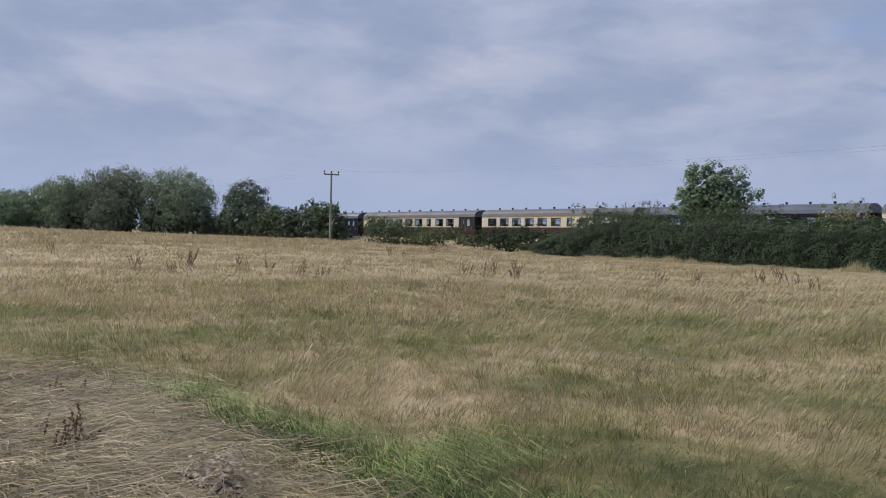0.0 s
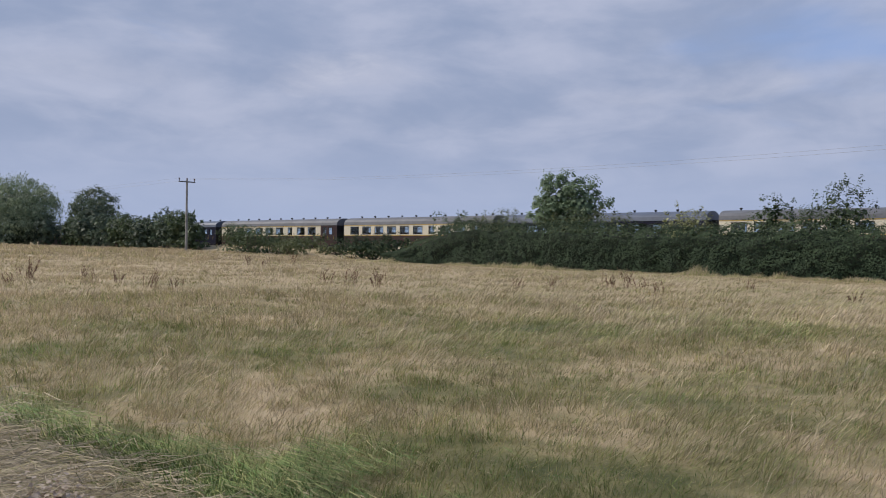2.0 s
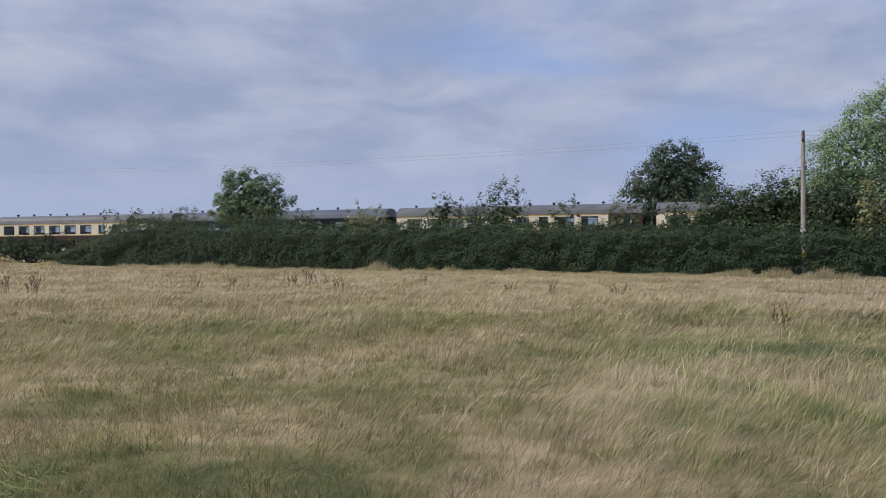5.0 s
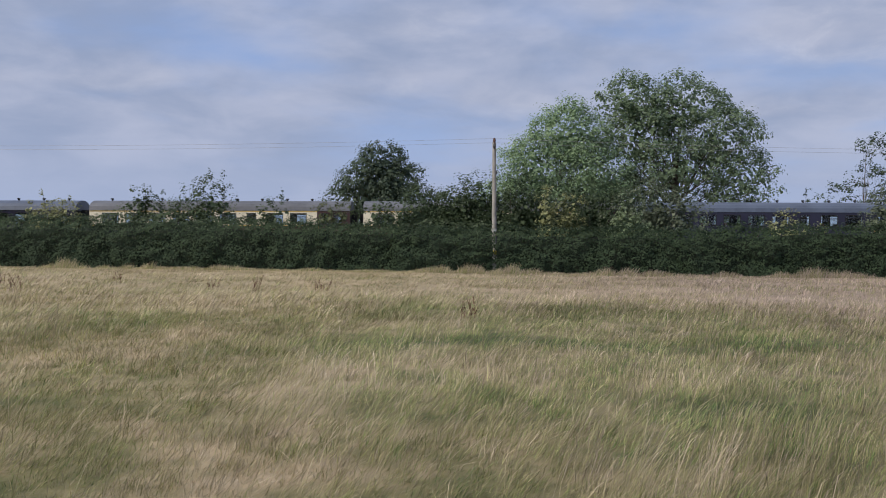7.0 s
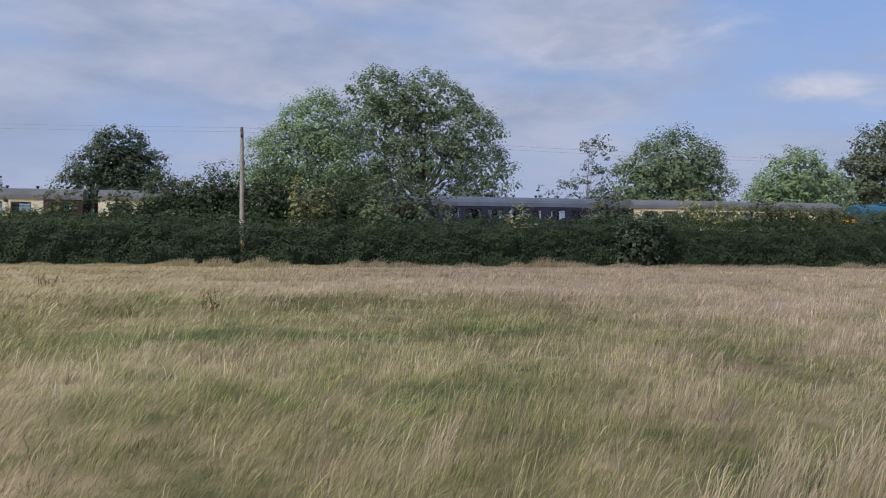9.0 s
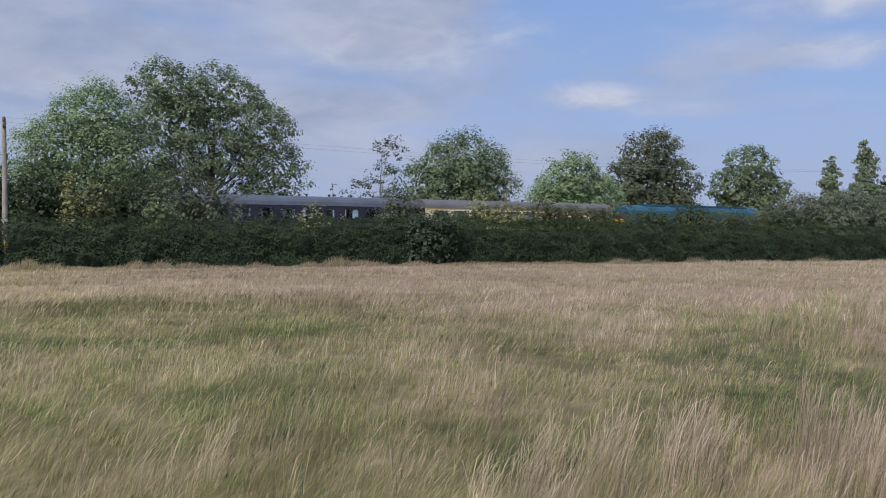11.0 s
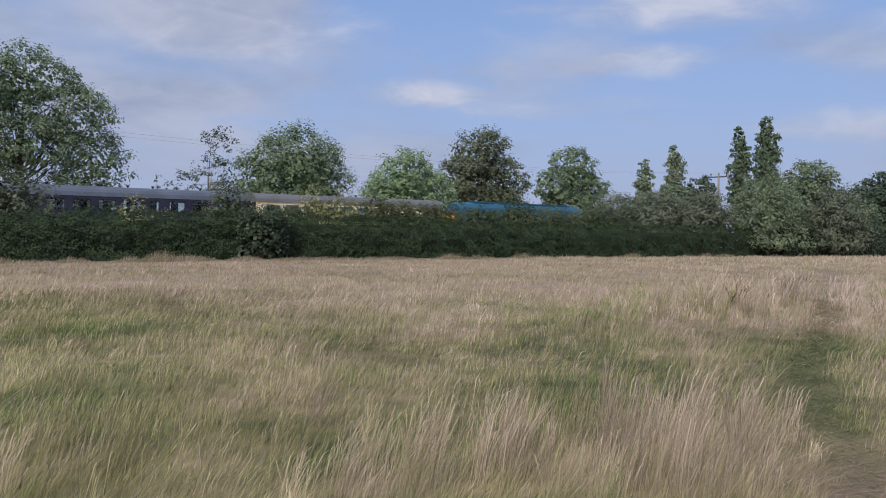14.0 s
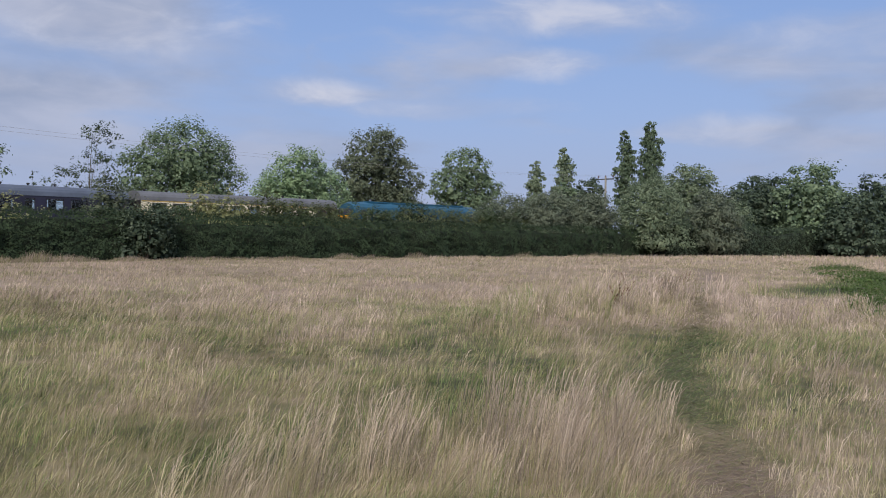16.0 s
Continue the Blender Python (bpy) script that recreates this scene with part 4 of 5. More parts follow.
# the row of round trees along the line
tree("sycamore_tree", 45.5, 82.0, [(0.6, 0, 8.8, 5.0, 4.6, 3.9), (-3.2, 0, 7.0, 3.6, 3.6, 3.2), (3.4, 0, 6.4, 3.8, 3.6, 3.6), (0, 0, 4.4, 6.6, 5.4, 2.8)], M_TREE, "dense rounded green tree in the row along the railway", 1.0, 0.0026, 0.4, 2.0, group="trees along the line")
tree("sycamore_tree", 65.6, 88.0, [(-0.4, 0, 8.2, 4.6, 3.8, 3.9), (3.4, 0, 6.4, 4.2, 3.4, 3.4), (-2.8, 0, 5.4, 4.2, 3.6, 3.2), (0.8, 0, 4.0, 6.6, 4.6, 2.8)], M_BRIGHT, "rounded fresh green tree in the row along the railway", 1.0, 0.0026, 0.36, 2.0, group="trees along the line")
tree("beech_tree", 82.3, 92.0, [(0, 0, 12.0, 5.0, 4.8, 4.4), (-3.4, 0, 8.6, 4.4, 4.2, 4.0), (3.8, 0, 8.4, 4.6, 4.4, 4.4), (1.0, 0, 5.0, 7.2, 6.0, 3.4)], M_BROWNISH, "big dark bronze-green domed tree along the railway", 1.0, 0.0026, 0.45, 2.4, group="trees along the line")
tree("oak_tree", 110.2, 100.0, [(0.4, 0, 12.6, 4.6, 4.4, 3.6), (-3.2, 0, 9.4, 4.2, 4.0, 3.6), (3.8, 0, 9.0, 4.0, 4.0, 3.8), (0, 0, 6.0, 6.4, 5.4, 3.6)], M_TREE, "rounded dark green tree in the row along the railway", 1.0, 0.0026, 0.45, 2.4, group="trees along the line")
# poplars in the distance
for x, y, h, w, m in ((165.4, 94.5, 28.4, 3.8, M_POPLAR), (162.7, 99.1, 26.2, 3.3, M_POPLAR), (155.3, 110.4, 22.6, 3.2, M_WILLOW), (151.5, 115.5, 19.6, 2.9, M_WILLOW)):
    lobes = [(0, 0, h * 0.22, w * 0.8, w * 0.7, h * 0.16), (0.12 * w, 0, h * 0.38, w * 1.02, w * 0.8, h * 0.19), (-0.1 * w, 0, h * 0.54, w * 0.98, w * 0.75, h * 0.19), (0.1 * w, 0, h * 0.69, w * 0.84, w * 0.6, h * 0.17), (-0.04 * w, 0, h * 0.82, w * 0.58, w * 0.4, h * 0.12)]
    tree("poplar_tree", x, y, lobes, m, "tall narrow poplar tree in the distance", 1.0, 0.0021, 0.35, 2.0, 0.45, 0.26, 0.7, -0.8, group="poplars")
for x, y, h, w, m in ((141.9, 94.4, 13.4, 6.0, M_DARK), (135.0, 96.0, 12.4, 5.0, M_TREE), (128.0, 92.0, 9.5, 5.0, M_WILLOW), (112.0, 57.5, 11.0, 8.0, M_WILLOW), (120.0, 52.0, 10.6, 7.5, M_DARK)):
    tree("round_tree", x, y, [(0, 0, h * 0.66, w * 0.6, w * 0.5, h * 0.33), (w * 0.35, 0, h * 0.45, w * 0.5, w * 0.5, h * 0.34), (-w * 0.35, 0, h * 0.45, w * 0.5, w * 0.5, h * 0.34), (0, 0, h * 0.22, w * 0.9, w * 0.6, h * 0.2)], m, "leafy rounded tree behind the willows", 1.0, 0.0027, 0.3, group="far trees")
# silvery willows at the field corner
for x, y, h, w, m in ((61.0, 50.5, 5.6, 5.0, M_SILVER), (65.5, 49.0, 6.2, 5.4, M_SILVER), (70.5, 47.3, 6.2, 5.4, M_SILVER), (78.5, 44.6, 7.7, 6.2, M_WILLOW), (86.0, 41.2, 7.0, 5.2, M_SILVER), (91.5, 42.5, 6.4, 5.0, M_WILLOW)):
    lobes = [(0, 0, h * 0.62, w * 0.55, w * 0.5, h * 0.36), (-w * 0.3, 0, h * 0.42, w * 0.5, w * 0.5, h * 0.36), (w * 0.35, 0, h * 0.42, w * 0.45, w * 0.5, h * 0.36), (0, 0, h * 0.2, w * 0.8, w * 0.6, h * 0.2)]
    tree("willow_tree", x, y, lobes, m, "bushy silver-green willow at the field corner", 1.4, 0.0028, 0.22, 0.8, 0.35, 0.28, 0.45, 0.2, group="corner willows")
# the dark wood that closes the path
for x, y, h, w, m in ((109.2, 45.0, 9.8, 6.2, M_DARK), (108.2, 38.8, 11.0, 8.6, M_TREE), (121.0, 35.0, 10.2, 6.6, M_DARK), (104.0, 33.0, 7.0, 6.0, M_DARK), (101.0, 46.0, 6.2, 5.0, M_DARK), (95.0, 45.5, 4.8, 5.0, M_DARK), (112.0, 27.0, 5.6, 8.0, M_DARK), (114.0, 19.0, 5.5, 8.0, M_DARK), (116.0, 11.0, 6.0, 8.0, M_DARK), (130.0, 30.0, 7.5, 6.0, M_WILLOW)):
    tree("round_tree", x, y, [(0, 0, h * 0.66, w * 0.55, w * 0.5, h * 0.33), (w * 0.4, 0, h * 0.45, w * 0.5, w * 0.5, h * 0.34), (-w * 0.4, 0, h * 0.45, w * 0.5, w * 0.5, h * 0.34), (0, 0, h * 0.2, w * 0.95, w * 0.6, h * 0.2)], m, "dense dark tree of the wood at the path's end", 1.0, 0.003, 0.3, 1.2, group="wood at the path's end")

# ---- shrubs between hedge and railway ----
for x, y, w, h, m, lab, n in (
    (-72.6, 47.0, 7.0, 2.6, M_SHRUB, "low spreading green bush beside the utility pole", 2200),
    (-66.5, 47.5, 5.0, 1.6, M_OLIVE, "low scrubby bush on the railway bank", 900),
    (-53.0, 47.0, 7.0, 2.0, M_HEDGE, "low dark scrub at the hedge's end", 1600),
    (-46.0, 50.0, 3.0, 3.9, M_SHRUB, "thin tall shrub over the hedge", 500),
    (-41.0, 50.0, 6.0, 3.8, M_OLIVE, "green shrub over the hedge", 1500),
    (-35.0, 50.5, 4.0, 3.7, M_OLIVE, "light olive-green shrub over the hedge", 900),
    (-31.5, 50.5, 3.4, 3.9, M_OLIVE, "thin pinkish-green shrub over the hedge", 500),
    (-25.5, 50.0, 3.0, 3.9, M_YELLOW, "yellowing shrub over the hedge", 700),
    (-21.2, 51.0, 2.6, 4.5, M_SHRUB, "upright loose shrub over the hedge", 700),
    (-17.5, 51.0, 4.4, 4.9, M_SHRUB, "rounded loose green shrub over the hedge", 1500),
    (-12.4, 50.0, 2.2, 4.1, M_SHRUB, "thin leggy shrub over the hedge", 350),
    (-8.6, 50.0, 2.6, 3.9, M_OLIVE, "thin leggy shrub over the hedge", 400),
    (-5.6, 50.5, 3.2, 4.1, M_SHRUB, "green shrub over the hedge", 900),
    (-2.4, 51.5, 4.6, 5.0, M_SHRUB, "dense green shrub over the hedge", 2200),
    (1.4, 51.8, 4.8, 5.4, M_SHRUB, "dense green shrub over the hedge", 2400),
    (4.1, 50.0, 2.2, 4.5, M_YELLOW, "yellow-leaved shrub standing in the dark scrub", 800),
    (6.6, 52.0, 4.6, 5.1, M_SHRUB, "dense green shrub over the hedge", 2000),
    (7.7, 48.6, 2.3, 3.3, M_PALE, "pale green shrub growing out of the hedge", 1700),
    (9.6, 51.0, 4.6, 5.0, M_BROWNISH, "bronze-green hawthorn bush over the hedge", 1900),
    (17.0, 49.5, 3.0, 3.0, M_YELLOW, "straw-coloured low shrub over the hedge", 700),
    (22.3, 49.5, 3.0, 4.4, M_BROWNISH, "brownish rounded shrub over the hedge", 1300),
    (22.8, 44.7, 2.9, 2.75, M_DARK, "grey-green bush growing out of the hedge", 2000),
    (26.0, 49.0, 3.0, 3.0, M_SHRUB, "green shrub over the hedge", 900),
    (29.3, 49.5, 3.6, 4.2, M_YELLOW, "yellow-green shrub over the hedge", 1200),
    (33.9, 49.5, 3.6, 4.1, M_OLIVE, "olive green shrub over the hedge", 1200),
    (38.0, 49.5, 4.4, 3.7, M_OLIVE, "olive green shrub over the hedge", 1300),
    (43.0, 50.0, 4.4, 3.7, M_SHRUB, "green shrub over the hedge", 1300),
    (47.8, 51.0, 4.4, 4.2, M_HEDGE, "dark shrub over the hedge", 1500),
    (53.1, 51.0, 4.4, 3.7, M_OLIVE, "olive green shrub over the hedge", 1200),
    (57.8, 50.0, 4.4, 4.2, M_SHRUB, "green shrub over the hedge", 1200),
    (14.0, 50.0, 4.0, 2.6, M_HEDGE, "dark low shrub over the hedge", 1200),
):
    shrub("shrub", x, y - 1.4 if y > 48 else y, w * 1.35, h * (0.97 if h > 3.0 else 1.0), m, lab, n * (1.6 if h > 3.4 else 1.3), 0.125, group="scrub along the railway")

# bushes that run from the pole to the willows
for k in range(15):
    x = -84.5 - 5.0 * k
    y = 47.0 - 0.012 * max(0, k - 6) ** 2 * 5.0 - 2.0 * max(0, k - 6)
    shrub("bush", x, y, 6.6 + 1.2 * math.sin(k * 2.3), 3.6 + 0.35 * math.sin(k * 1.7 + 1.0), M_DARK if k % 3 else M_SHRUB, "overgrown dark green bush in the row to the willows", 1500, 0.24, 4.0, "bushes to the willows")
# low growth on the railway bank
for x, y, w, h in ((-80.0, 50.5, 6.0, 1.3), (-75.0, 51.5, 6.0, 1.0), (-68.5, 51.0, 6.5, 1.2), (-62.0, 50.0, 6.5, 1.0), (-57.0, 50.0, 6.5, 1.3), (-52.0, 50.5, 6.0, 1.6)):
    shrub("bank_bush", x, y, w, h, M_OLIVE, "low olive-green scrub on the railway bank", 420, 0.17, 3.0, "scrub on the bank")

# nettles and rank growth in the ditch beside the path
for x, y, w, h in ((20.6, 5.7, 3.0, 0.3), (22.6, 6.4, 3.6, 0.4), (25.0, 7.0, 4.0, 0.45), (28.0, 7.9, 4.8, 0.5), (32.0, 9.2, 5.4, 0.55), (37.5, 11.4, 6.0, 0.6), (44.0, 14.0, 6.6, 0.65), (51.0, 17.0, 7.0, 0.7)):
    shrub("nettle_bed", x, y, w * 1.15, h * 0.5, M_NETTLE, "rank green nettles in the ditch beside the path", 1500, 0.05, 3.0, "ditch growth", 6, 8, 0.3)

# ---- dead docks ----


def dock(h, seed):
    """A dead dock: a few brown stems from one root, each with a ragged seed head."""
    root = new("dead_dock_plant")
    tagged(root, "dead brown dock plant standing in the dry grass", "plant", "dead docks")
    r = np.random.default_rng(seed)
    for k in range(r.integers(6, 10)):
        lean = r.uniform(-0.3, 0.5, 2)
        q = np.linspace(0, 1, 5)[:, None]
        hh = h * r.uniform(0.5, 1.0)
        spine = np.concatenate([lean[None, :] * hh * q ** 1.5, hh * q], 1) + np.array([r.uniform(-0.3, 0.3), r.uniform(-0.2, 0.2), 0])
        stem = part("stem", tubes_mesh("stem", [tube(spine, 0.007 * (1.3 - q[:, 0]), 5)]), M_DOCK, root)
        n = 26
        f = r.uniform(0.45, 1.0, n)
        c = np.stack([np.interp(f, q[:, 0], spine[:, a]) for a in range(3)], 1) + r.normal(size=(n, 3)) * 0.018 * (1.4 - f)[:, None]
        tagged(part("seed_head", leaves_mesh("seed_head", c, r.normal(size=(n, 3)), 0.048, 0.7), M_DOCK, stem), kind="stuff")
    return root


docks = [dock(h, s) for h, s in ((0.85, 1), (0.75, 2), (0.95, 3), (0.7, 4))]
SPOTS = [(-31.4, 11.5, 1.15), (-30.6, 11.0, 0.9), (-27.0, 8.1, 0.9), (-26.9, 9.2, 0.75), (-26.6, 11.5, 0.85), (-26.0, 12.2, 0.8), (-23.4, 11.9, 0.8), (-22.6, 12.3, 0.7), (-41.3, 26.8, 1.0), (-40.2, 27.2, 0.8),
         (-44.7, 32.4, 1.0), (-23.0, 18.1, 0.9), (-21.4, 17.8, 0.95), (-20.8, 18.4, 0.9), (-22.6, 20.2, 0.8), (-18.8, 23.3, 0.8), (-17.4, 23.3, 0.8), (-17.9, 27.6, 1.0), (-17.2, 27.9, 1.1), (-16.5, 27.7, 0.9), (-13.5, 23.7, 0.8),
         (-6.3, 1.72, 0.55), (-6.15, 1.5, 0.5), (-8.2, 2.0, 0.45), (-42.5, 8.8, 1.1), (-0.3, 16.2, 0.75), (-7.1, 25.6, 0.7), (-5.1, 25.9, 0.75), (-13.0, 29.1, 0.7), (-8.6, 26.2, 0.7), (14.9, 9.3, 0.8), (25.0, 13.8, 0.8), (22.5, 12.5, 0.7), (30.5, 16.0, 0.8), (24.0, 14.6, 0.75)]
for k, (x, y, s) in enumerate(SPOTS):
    d = docks[k] if k < 4 else copy_thing(docks[k % 4], Matrix())
    d.matrix_basis = pose(x, y, float(ground_z(x, y)) - 0.02, 0, 0, 67 * k % 360) @ Matrix.Diagonal((0.85 * s, 0.85 * s, 0.86 * s, 1))

# ---- grass ----


def grass_mesh(name, rows, dry, bare, tone, label):
    """Blades as arrays: rows are (left, right) edges from the root up and a last tip; layers per blade, dry also per row."""
    n, k = len(dry), len(rows)
    v = np.stack([p for row in rows for p in row], 1).reshape(-1, 3)
    m = 2 * k - 1
    i = np.arange(n)[:, None] * m
    faces = [i + [2 * q, 2 * q + 1, 2 * q + 3, 2 * q + 2] for q in range(k - 2)] + [i + [2 * k - 4, 2 * k - 3, 2 * k - 2]]
    me = fast_mesh(name, v, faces)
    up = np.concatenate([np.repeat(np.linspace(-0.22, 0.10, k)[:-1], 2), [0.10]])
    point_layer(me, "dry", np.repeat(dry, m) + np.tile(up, n))
    point_layer(me, "bare", np.repeat(bare, m))
    point_layer(me, "tone", np.repeat(tone, m))
    return tagged(part(name, me, M_GRASS), label, "grass", kind="stuff")


def sward(name, tufts, r0, r1, power, blades, tall, width, label, fan=(-10, 180), past=False, heads=0.0, fine=True, spots=(), lying=1.0):
    """Tufts over a fan of the meadow, denser near the middle. Each tuft is combed one way by the wind, towards +x, and has its own height and tone."""
    r = (r0 ** power + (r1 ** power - r0 ** power) * rng.uniform(0, 1, tufts)) ** (1 / power)
    a = rng.uniform(radians(fan[0]), radians(fan[1]), tufts)
    cx, cy = r * np.cos(a), r * np.sin(a)
    for x, y, rx, ry, k in spots:
        cx, cy = np.append(cx, x + rx * rng.normal(size=k)), np.append(cy, y + ry * rng.normal(size=k))
    ok = ((cy < 45.0) | past) & (cy < rail_y(cx) - 3) & (path_distance(cx, cy) > 0.06 + 0.2 * rng.uniform(size=len(cx)))
    cx, cy = cx[ok], cy[ok]
    r, n = np.hypot(cx, cy), len(cx)
    dry = dryness(cx, cy) + 0.15 * rng.normal(size=n) + heads
    flat = blob(cx, cy, -7.2, 1.3, 2.6, 1.3)
    ditch = sstep(0.25, 0.7, blob(cx, cy, 35, 10.0, 13, 2.6))
    grow = (0.45 + 0.5 * vnoise(cx, cy, 2.6, 42) + 0.4 * vnoise(cx, cy, 0.8, 45)) * (0.55 + 0.65 * dry)
    h = tall * grow * rng.uniform(0.6, 1.25, n) * (0.35 + 0.65 * sstep(0.05, 0.5, path_distance(cx, cy))) * (1 - 0.5 * flat) * (1 + 0.4 * ditch)
    h = h * (1 - 0.12 * sstep(0, 6, cx)) * (1 - 0.4 * blob(cx, cy, 7.5, 2.2, 3.0, 1.2)) * (1 - 0.3 * sstep(34, 44, cy)) * (1 + 0.25 * blob(cx, cy, 16.5, 9.8, 6, 1.8))
    tone = (0.8 + 0.5 * vnoise(cx, cy, 0.45, 48)) * rng.uniform(0.75, 1.3, n)
    wind = radians(-8) + 0.45 * rng.normal(size=n) + 1.7 * (vnoise(cx, cy, 1.6, 43) - 0.5) + 1.4 * (vnoise(cx, cy, 6.0, 49) - 0.5)
    lie = lying * (0.22 + 0.6 * vnoise(cx, cy, 1.1, 44) + 0.4 * sstep(4, -3, cx)) * rng.uniform(0.7, 1.3, n) + 0.8 * flat
    spread = rng.uniform(0.025, 0.085, n) * np.maximum(1, r / 7) ** 0.8
    k = np.repeat(np.arange(n), rng.integers(blades[0], blades[1], n))
    m = len(k)
    x, y = cx[k] + spread[k] * rng.normal(size=m), cy[k] + spread[k] * rng.normal(size=m)
    h, lie = h[k] * rng.uniform(0.5, 1.15, m), lie[k] * rng.uniform(0.45, 1.5, m)
    wind = wind[k] + 0.6 * rng.normal(size=m)
    dry = np.clip(dry[k] + 0.08 * rng.normal(size=m), -0.05, 1.1)
    tone = tone[k]
    rr = np.hypot(x, y)
    w = width * np.maximum(1.0, rr / 5.0) * rng.uniform(0.7, 1.35, m)
    turn = np.arctan2(y, x) + np.pi / 2 + 0.5 * rng.normal(size=m)
    s = np.stack([np.cos(turn) * w, np.sin(turn) * w, 0 * w], 1)
    b = np.stack([x, y, ground_z(x, y) - 0.02], 1)
    way = np.stack([np.cos(wind) * lie, np.sin(wind) * lie, 0 * lie], 1) * h[:, None]
    up = np.array([[0, 0, 1.0]]) * (h / np.sqrt(1 + lie ** 2))[:, None]
    tip = b + way + up * 0.97
    bare = np.zeros(m)
    if not fine:
        return grass_mesh(name, [(b - s * 0.6, b + s * 0.6), (tip,)], dry, bare, tone, label)
    mid, neck = b + way * 0.28 + up * 0.55, b + way * 0.66 + up * 0.9
    if not heads:
        return grass_mesh(name, [(b - s * 0.5, b + s * 0.5), (mid - s * 0.45, mid + s * 0.45), (tip,)], dry, bare, tone, label)
    plume = s * rng.uniform(0.6, 1.5, m)[:, None]
    return grass_mesh(name, [(b - s * 0.35, b + s * 0.35), (mid - s * 0.3, mid + s * 0.3), (neck - plume * 0.6, neck + plume * 0.6), (tip,)], dry, bare, tone, label)


sward("near_grass", 16500, 3.6, 24.0, 0.6, (6, 14), 0.27, 0.0025, "long wind-combed meadow grass, half straw and half green")
sward("undergrowth", 17000, 3.6, 20.0, 0.66, (7, 15), 0.17, 0.0034, "short matted grass under the long dry stems", fine=False)
sward("far_grass", 27000, 12.0, 62.0, 0.6, (5, 11), 0.195, 0.0023, "pale straw-coloured long grass towards the hedge", fine=False)
sward("belt_grass", 17000, 21.0, 64.0, 1.0, (5, 10), 0.24, 0.0026, "straw-coloured belt of long grass before the hedge", fine=False)
sward("seeding_grass", 3600, 4.2, 22.0, 0.7, (3, 10), 0.37, 0.0021, "taller pale stems of grass gone to seed", heads=0.22)
sward("back_grass", 2600, 0.8, 14.0, 0.9, (6, 12), 0.34, 0.006, "long dry meadow grass round the standing place", fine=False, fan=(178, 352))
sward("trodden_grass", 1500, 0.5, 3.8, 1.2, (5, 10), 0.18, 0.003, "short trodden grass at the standing place", fine=False)
sward("corner_grass", 3600, 58.0, 112.0, 1.0, (6, 13), 0.42, 0.003, "pale long grass in the far corner of the meadow", fine=False, fan=(6, 48))
sward("bank_grass", 4500, 60.0, 125.0, 1.0, (6, 13), 0.42, 0.003, "rough straw-coloured grass on the railway bank and the far meadow", fine=False, fan=(140, 178), past=True)
sward("tall_tufts", 0, 4, 20, 0.7, (24, 60), 0.5, 0.0022, "stiff pinkish-straw tufts of tall seeding grass", heads=0.28, lying=0.6,
      spots=[(3.2, 4.3, 0.5, 0.22, 30), (5.0, 3.7, 0.8, 0.35, 36), (4.3, 3.3, 0.6, 0.3, 12), (1.0, 5.6, 0.9, 0.5, 12), (2.2, 6.2, 0.8, 0.5, 12), (8.5, 3.0, 1.2, 0.3, 8)])
sward("mound_tufts", 0, 4, 20, 0.7, (20, 45), 0.54, 0.0022, "brownish-straw tufts of grass on the low mound beside the path", heads=0.02, lying=0.85,
      spots=[(12.5, 4.2, 2.0, 0.4, 24), (15.2, 9.6, 2.4, 0.7, 90), (19.0, 11.6, 2.6, 0.7, 60), (17.0, 6.3, 2.0, 0.5, 20)])


def fringe(name, n, label):
    """Ragged tall grass that the mower never reaches, along the hedge's foot."""
    x, y = rng.uniform(-52, 76, n), 44.25 + 0.35 * rng.normal(size=n) - 0.4 * rng.uniform(size=n)
    tallness = 0.07 + 0.55 * vnoise(x, y * 0, 2.3, 71) * vnoise(x, y * 0, 0.6, 72)
    h = tallness * rng.uniform(0.5, 1.3, n)
    lean = rng.normal(size=n) * 0.3 + 0.3
    b = np.stack([x, y, ground_z(x, y) - 0.02], 1)
    tip = b + np.stack([lean * h, 0.1 * rng.normal(size=n) * h, h], 1)
    s = np.array([[0.014, 0, 0]]) * rng.uniform(0.6, 1.4, n)[:, None]
    tone = 0.75 + 0.5 * vnoise(x, y, 0.5, 73)
    return grass_mesh(name, [(b - s, b + s), (tip,)], np.clip(0.74 + 0.2 * rng.normal(size=n), 0.2, 1.1), np.zeros(n), tone, label)


fringe("hedge_foot_grass", 34000, "ragged tall straw-coloured grass along the hedge's foot")


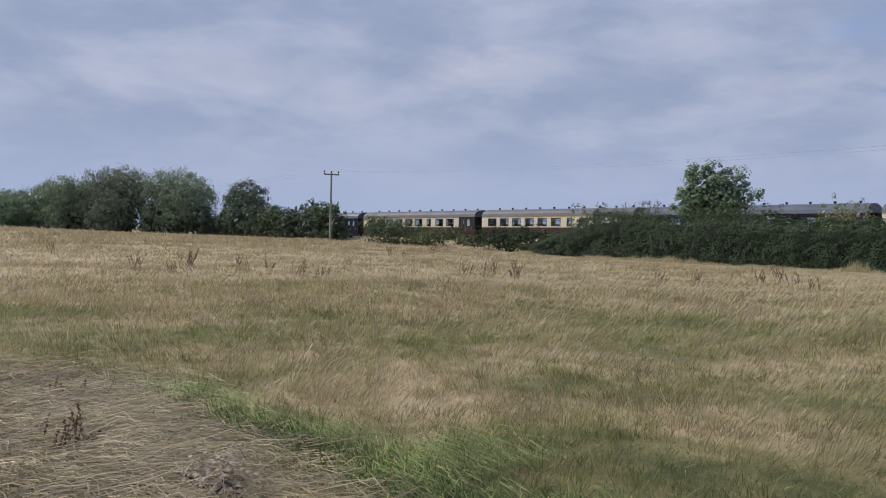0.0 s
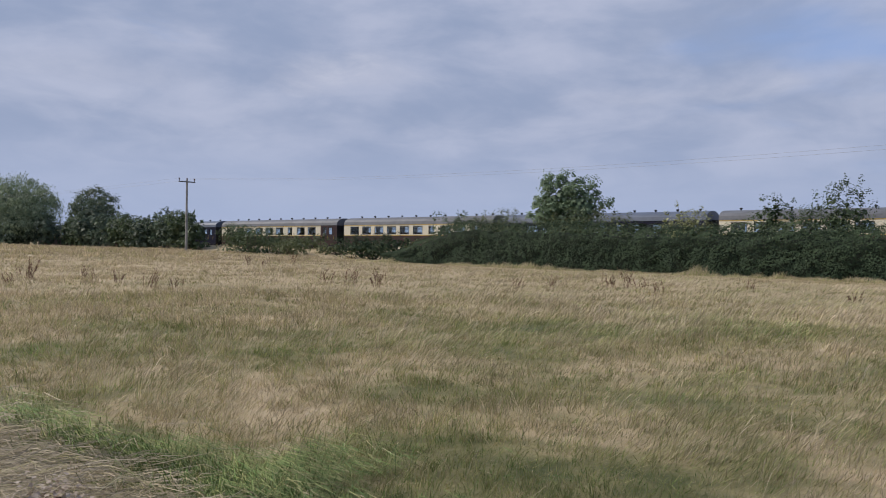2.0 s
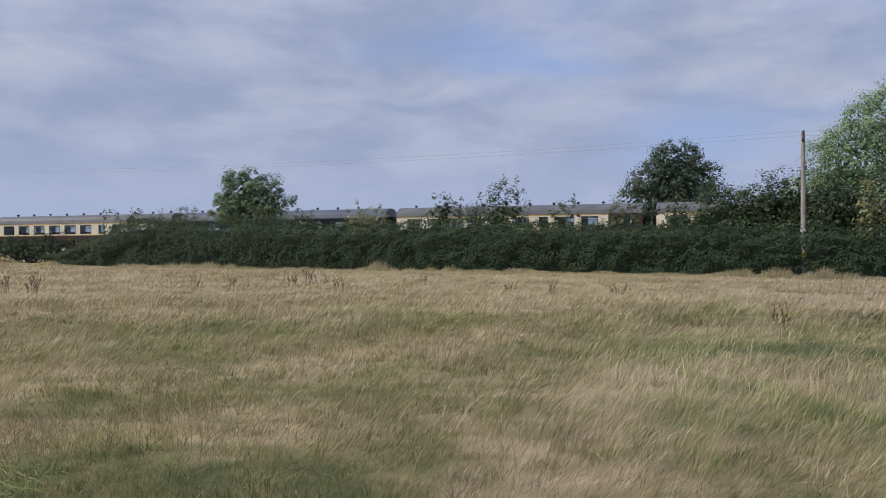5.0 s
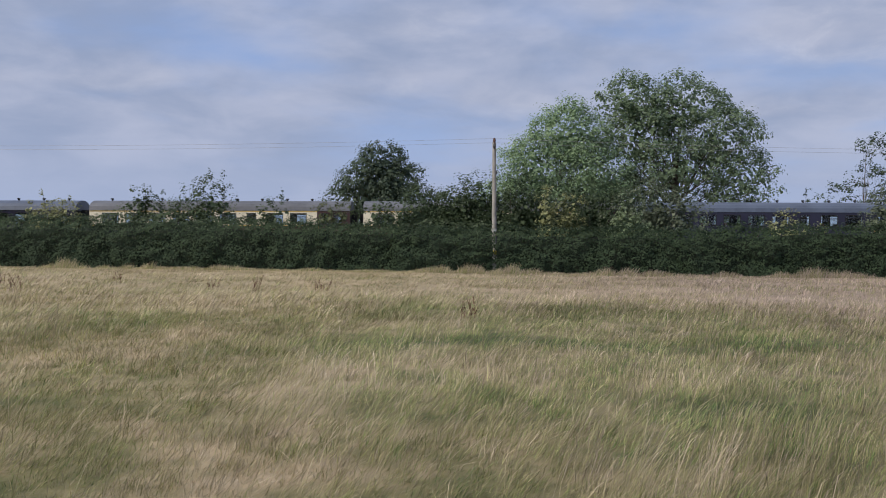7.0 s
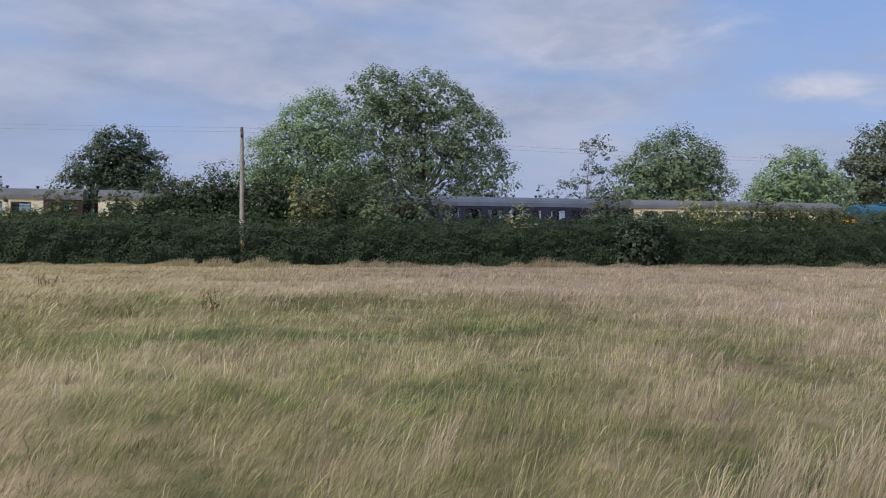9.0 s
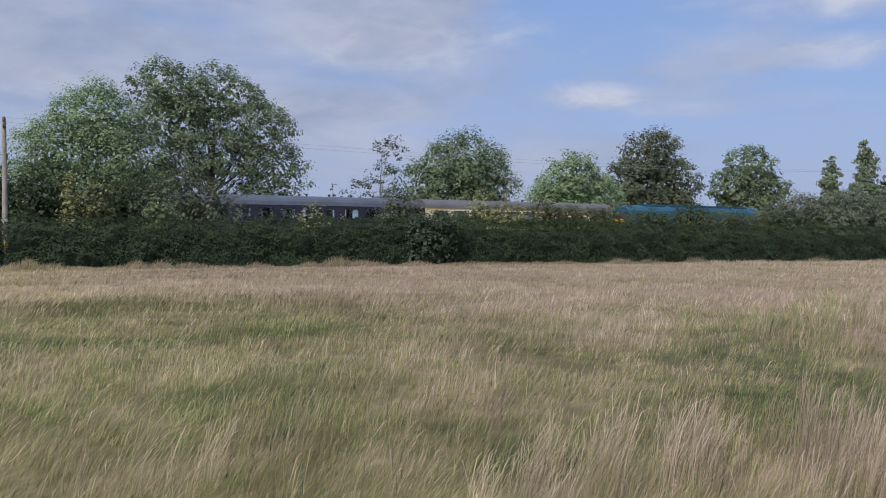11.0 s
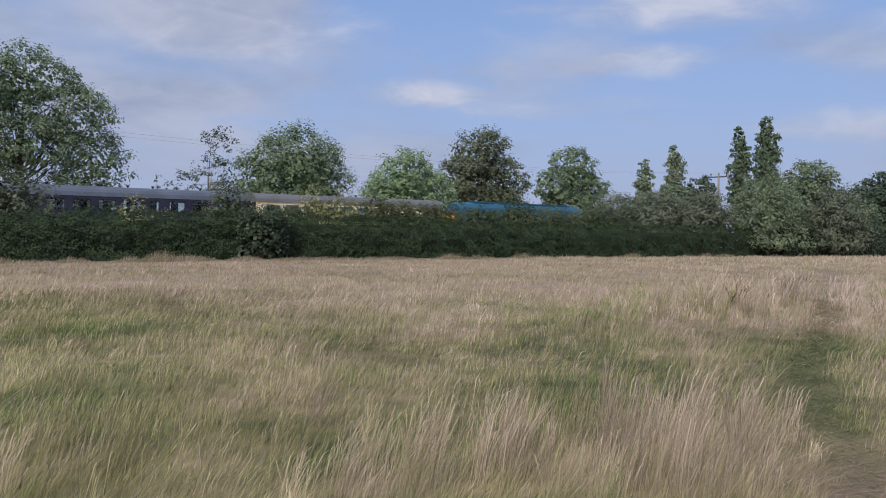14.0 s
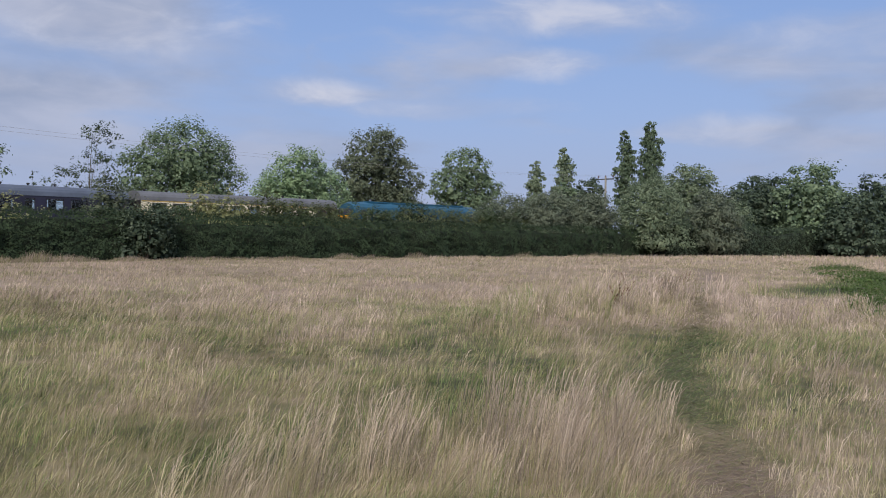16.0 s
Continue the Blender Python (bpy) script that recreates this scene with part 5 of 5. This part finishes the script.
def flattened(name, n, label):
    """Long straws beaten flat, lying criss-cross over each other."""
    x, y = -6.7 + 1.5 * rng.normal(size=n), 1.5 + 0.62 * rng.normal(size=n)
    ok = (np.hypot(x, y) > 2.4) & (dryness(x, y) > 0.35)
    x, y = x[ok], y[ok]
    n = len(x)
    a = radians(10) + 1.0 * rng.normal(size=n)
    l = rng.uniform(0.2, 0.65, n)
    z = ground_z(x, y) + rng.uniform(0.03, 0.13, n)
    b = np.stack([x, y, z], 1)
    way = np.stack([np.cos(a) * l, np.sin(a) * l, 0.10 * rng.normal(size=n) * l], 1)
    bow = np.stack([-np.sin(a) * l, np.cos(a) * l, 0.6 * l], 1) * (0.12 * rng.normal(size=n))[:, None]
    s = np.stack([-np.sin(a), np.cos(a), 0.8 + 0 * a], 1) * (0.0019 * rng.uniform(0.6, 1.4, n))[:, None]
    mid, tip = b + way * 0.5 + bow, b + way
    tone = (0.7 + 0.5 * vnoise(x, y, 0.3, 63)) * rng.uniform(0.6, 1.2, n)
    return grass_mesh(name, [(b - s, b + s), (mid - s, mid + s), (tip,)], np.clip(0.98 + 0.14 * rng.normal(size=n), 0.5, 1.15), np.full(n, 0.1), tone, label)


def lush(name, n, label):
    """Fresh green blades, long and combed over, along the damp hollow."""
    s = rng.uniform(0, 1, n)
    x = -8.0 + 5.2 * s + 0.3 * rng.normal(size=n)
    y = 2.75 + 0.75 * np.sin(s * 2.4) + (0.22 + 0.3 * s) * rng.normal(size=n)
    ok = (np.hypot(x, y) > 2.6) & (vnoise(x, y, 0.6, 61) > 0.42)
    x, y = x[ok], y[ok]
    n = len(x)
    a = radians(-25) + 0.75 * rng.normal(size=n) + 2.0 * (vnoise(x, y, 0.9, 62) - 0.5)
    l = rng.uniform(0.14, 0.38, n)
    b = np.stack([x, y, ground_z(x, y) - 0.01], 1)
    way = np.stack([np.cos(a), np.sin(a), 0 * a], 1) * l[:, None]
    up = np.array([[0, 0, 1.0]]) * (l * rng.uniform(0.25, 0.7, n))[:, None]
    side = np.stack([-np.sin(a), np.cos(a), 0.7 + 0 * a], 1) * (0.0016 * rng.uniform(0.7, 1.4, n))[:, None]
    mid, tip = b + way * 0.4 + up, b + way + up * 0.75
    tone = (0.6 + 0.7 * vnoise(x, y, 0.35, 64)) * rng.uniform(0.7, 1.2, n)
    return grass_mesh(name, [(b - side, b + side), (mid - side, mid + side), (tip,)], np.clip(0.2 + 0.22 * rng.normal(size=n), 0.0, 0.9), np.zeros(n), tone, label)


def litter(name, n, label):
    """Broken straw and short blades trodden into the path."""
    way = np.array(PATHWAY[:8])
    leg = np.hypot(*np.diff(way, axis=0).T)
    d = 2.4 + 24 * rng.uniform(0, 1, n) ** 1.6
    at = np.concatenate([[0], np.cumsum(leg)])
    x, y = np.interp(d, at, way[:, 0]) + 0.24 * rng.normal(size=n), np.interp(d, at, way[:, 1]) + 0.24 * rng.normal(size=n)
    a, l = rng.uniform(0, 2 * np.pi, n), rng.uniform(0.03, 0.15, n)
    b = np.stack([x, y, ground_z(x, y) + rng.uniform(0.0, 0.02, n)], 1)
    tip = b + np.stack([np.cos(a) * l, np.sin(a) * l, rng.uniform(0.0, 0.45, n) * l], 1)
    s = np.stack([-np.sin(a), np.cos(a), 0.5 + 0 * a], 1) * (0.0016 * np.maximum(1, d / 7))[:, None]
    green = sstep(5.5, 8, d) * sstep(17, 13, d)
    return grass_mesh(name, [(b - s, b + s), (tip,)], np.clip(0.66 - 0.4 * green + 0.2 * rng.normal(size=n), 0.0, 1.0), 0.35 * (1 - green), rng.uniform(0.7, 1.15, n), label)


litter("path_litter", 26000, "broken straw and short grass trodden into the path")
lush("green_grass", 9000, "fresh green grass combed over in a damp hollow")
flattened("flattened_straw", 25000, "pale straw beaten flat and lying criss-cross")
shrub("thistle_clump", -4.87, 2.1, 0.55, 0.3, M_THISTLE, "withered thistle clump with grey seed down", 260, 0.03, 0.4, "", 4, 7, 0.2)
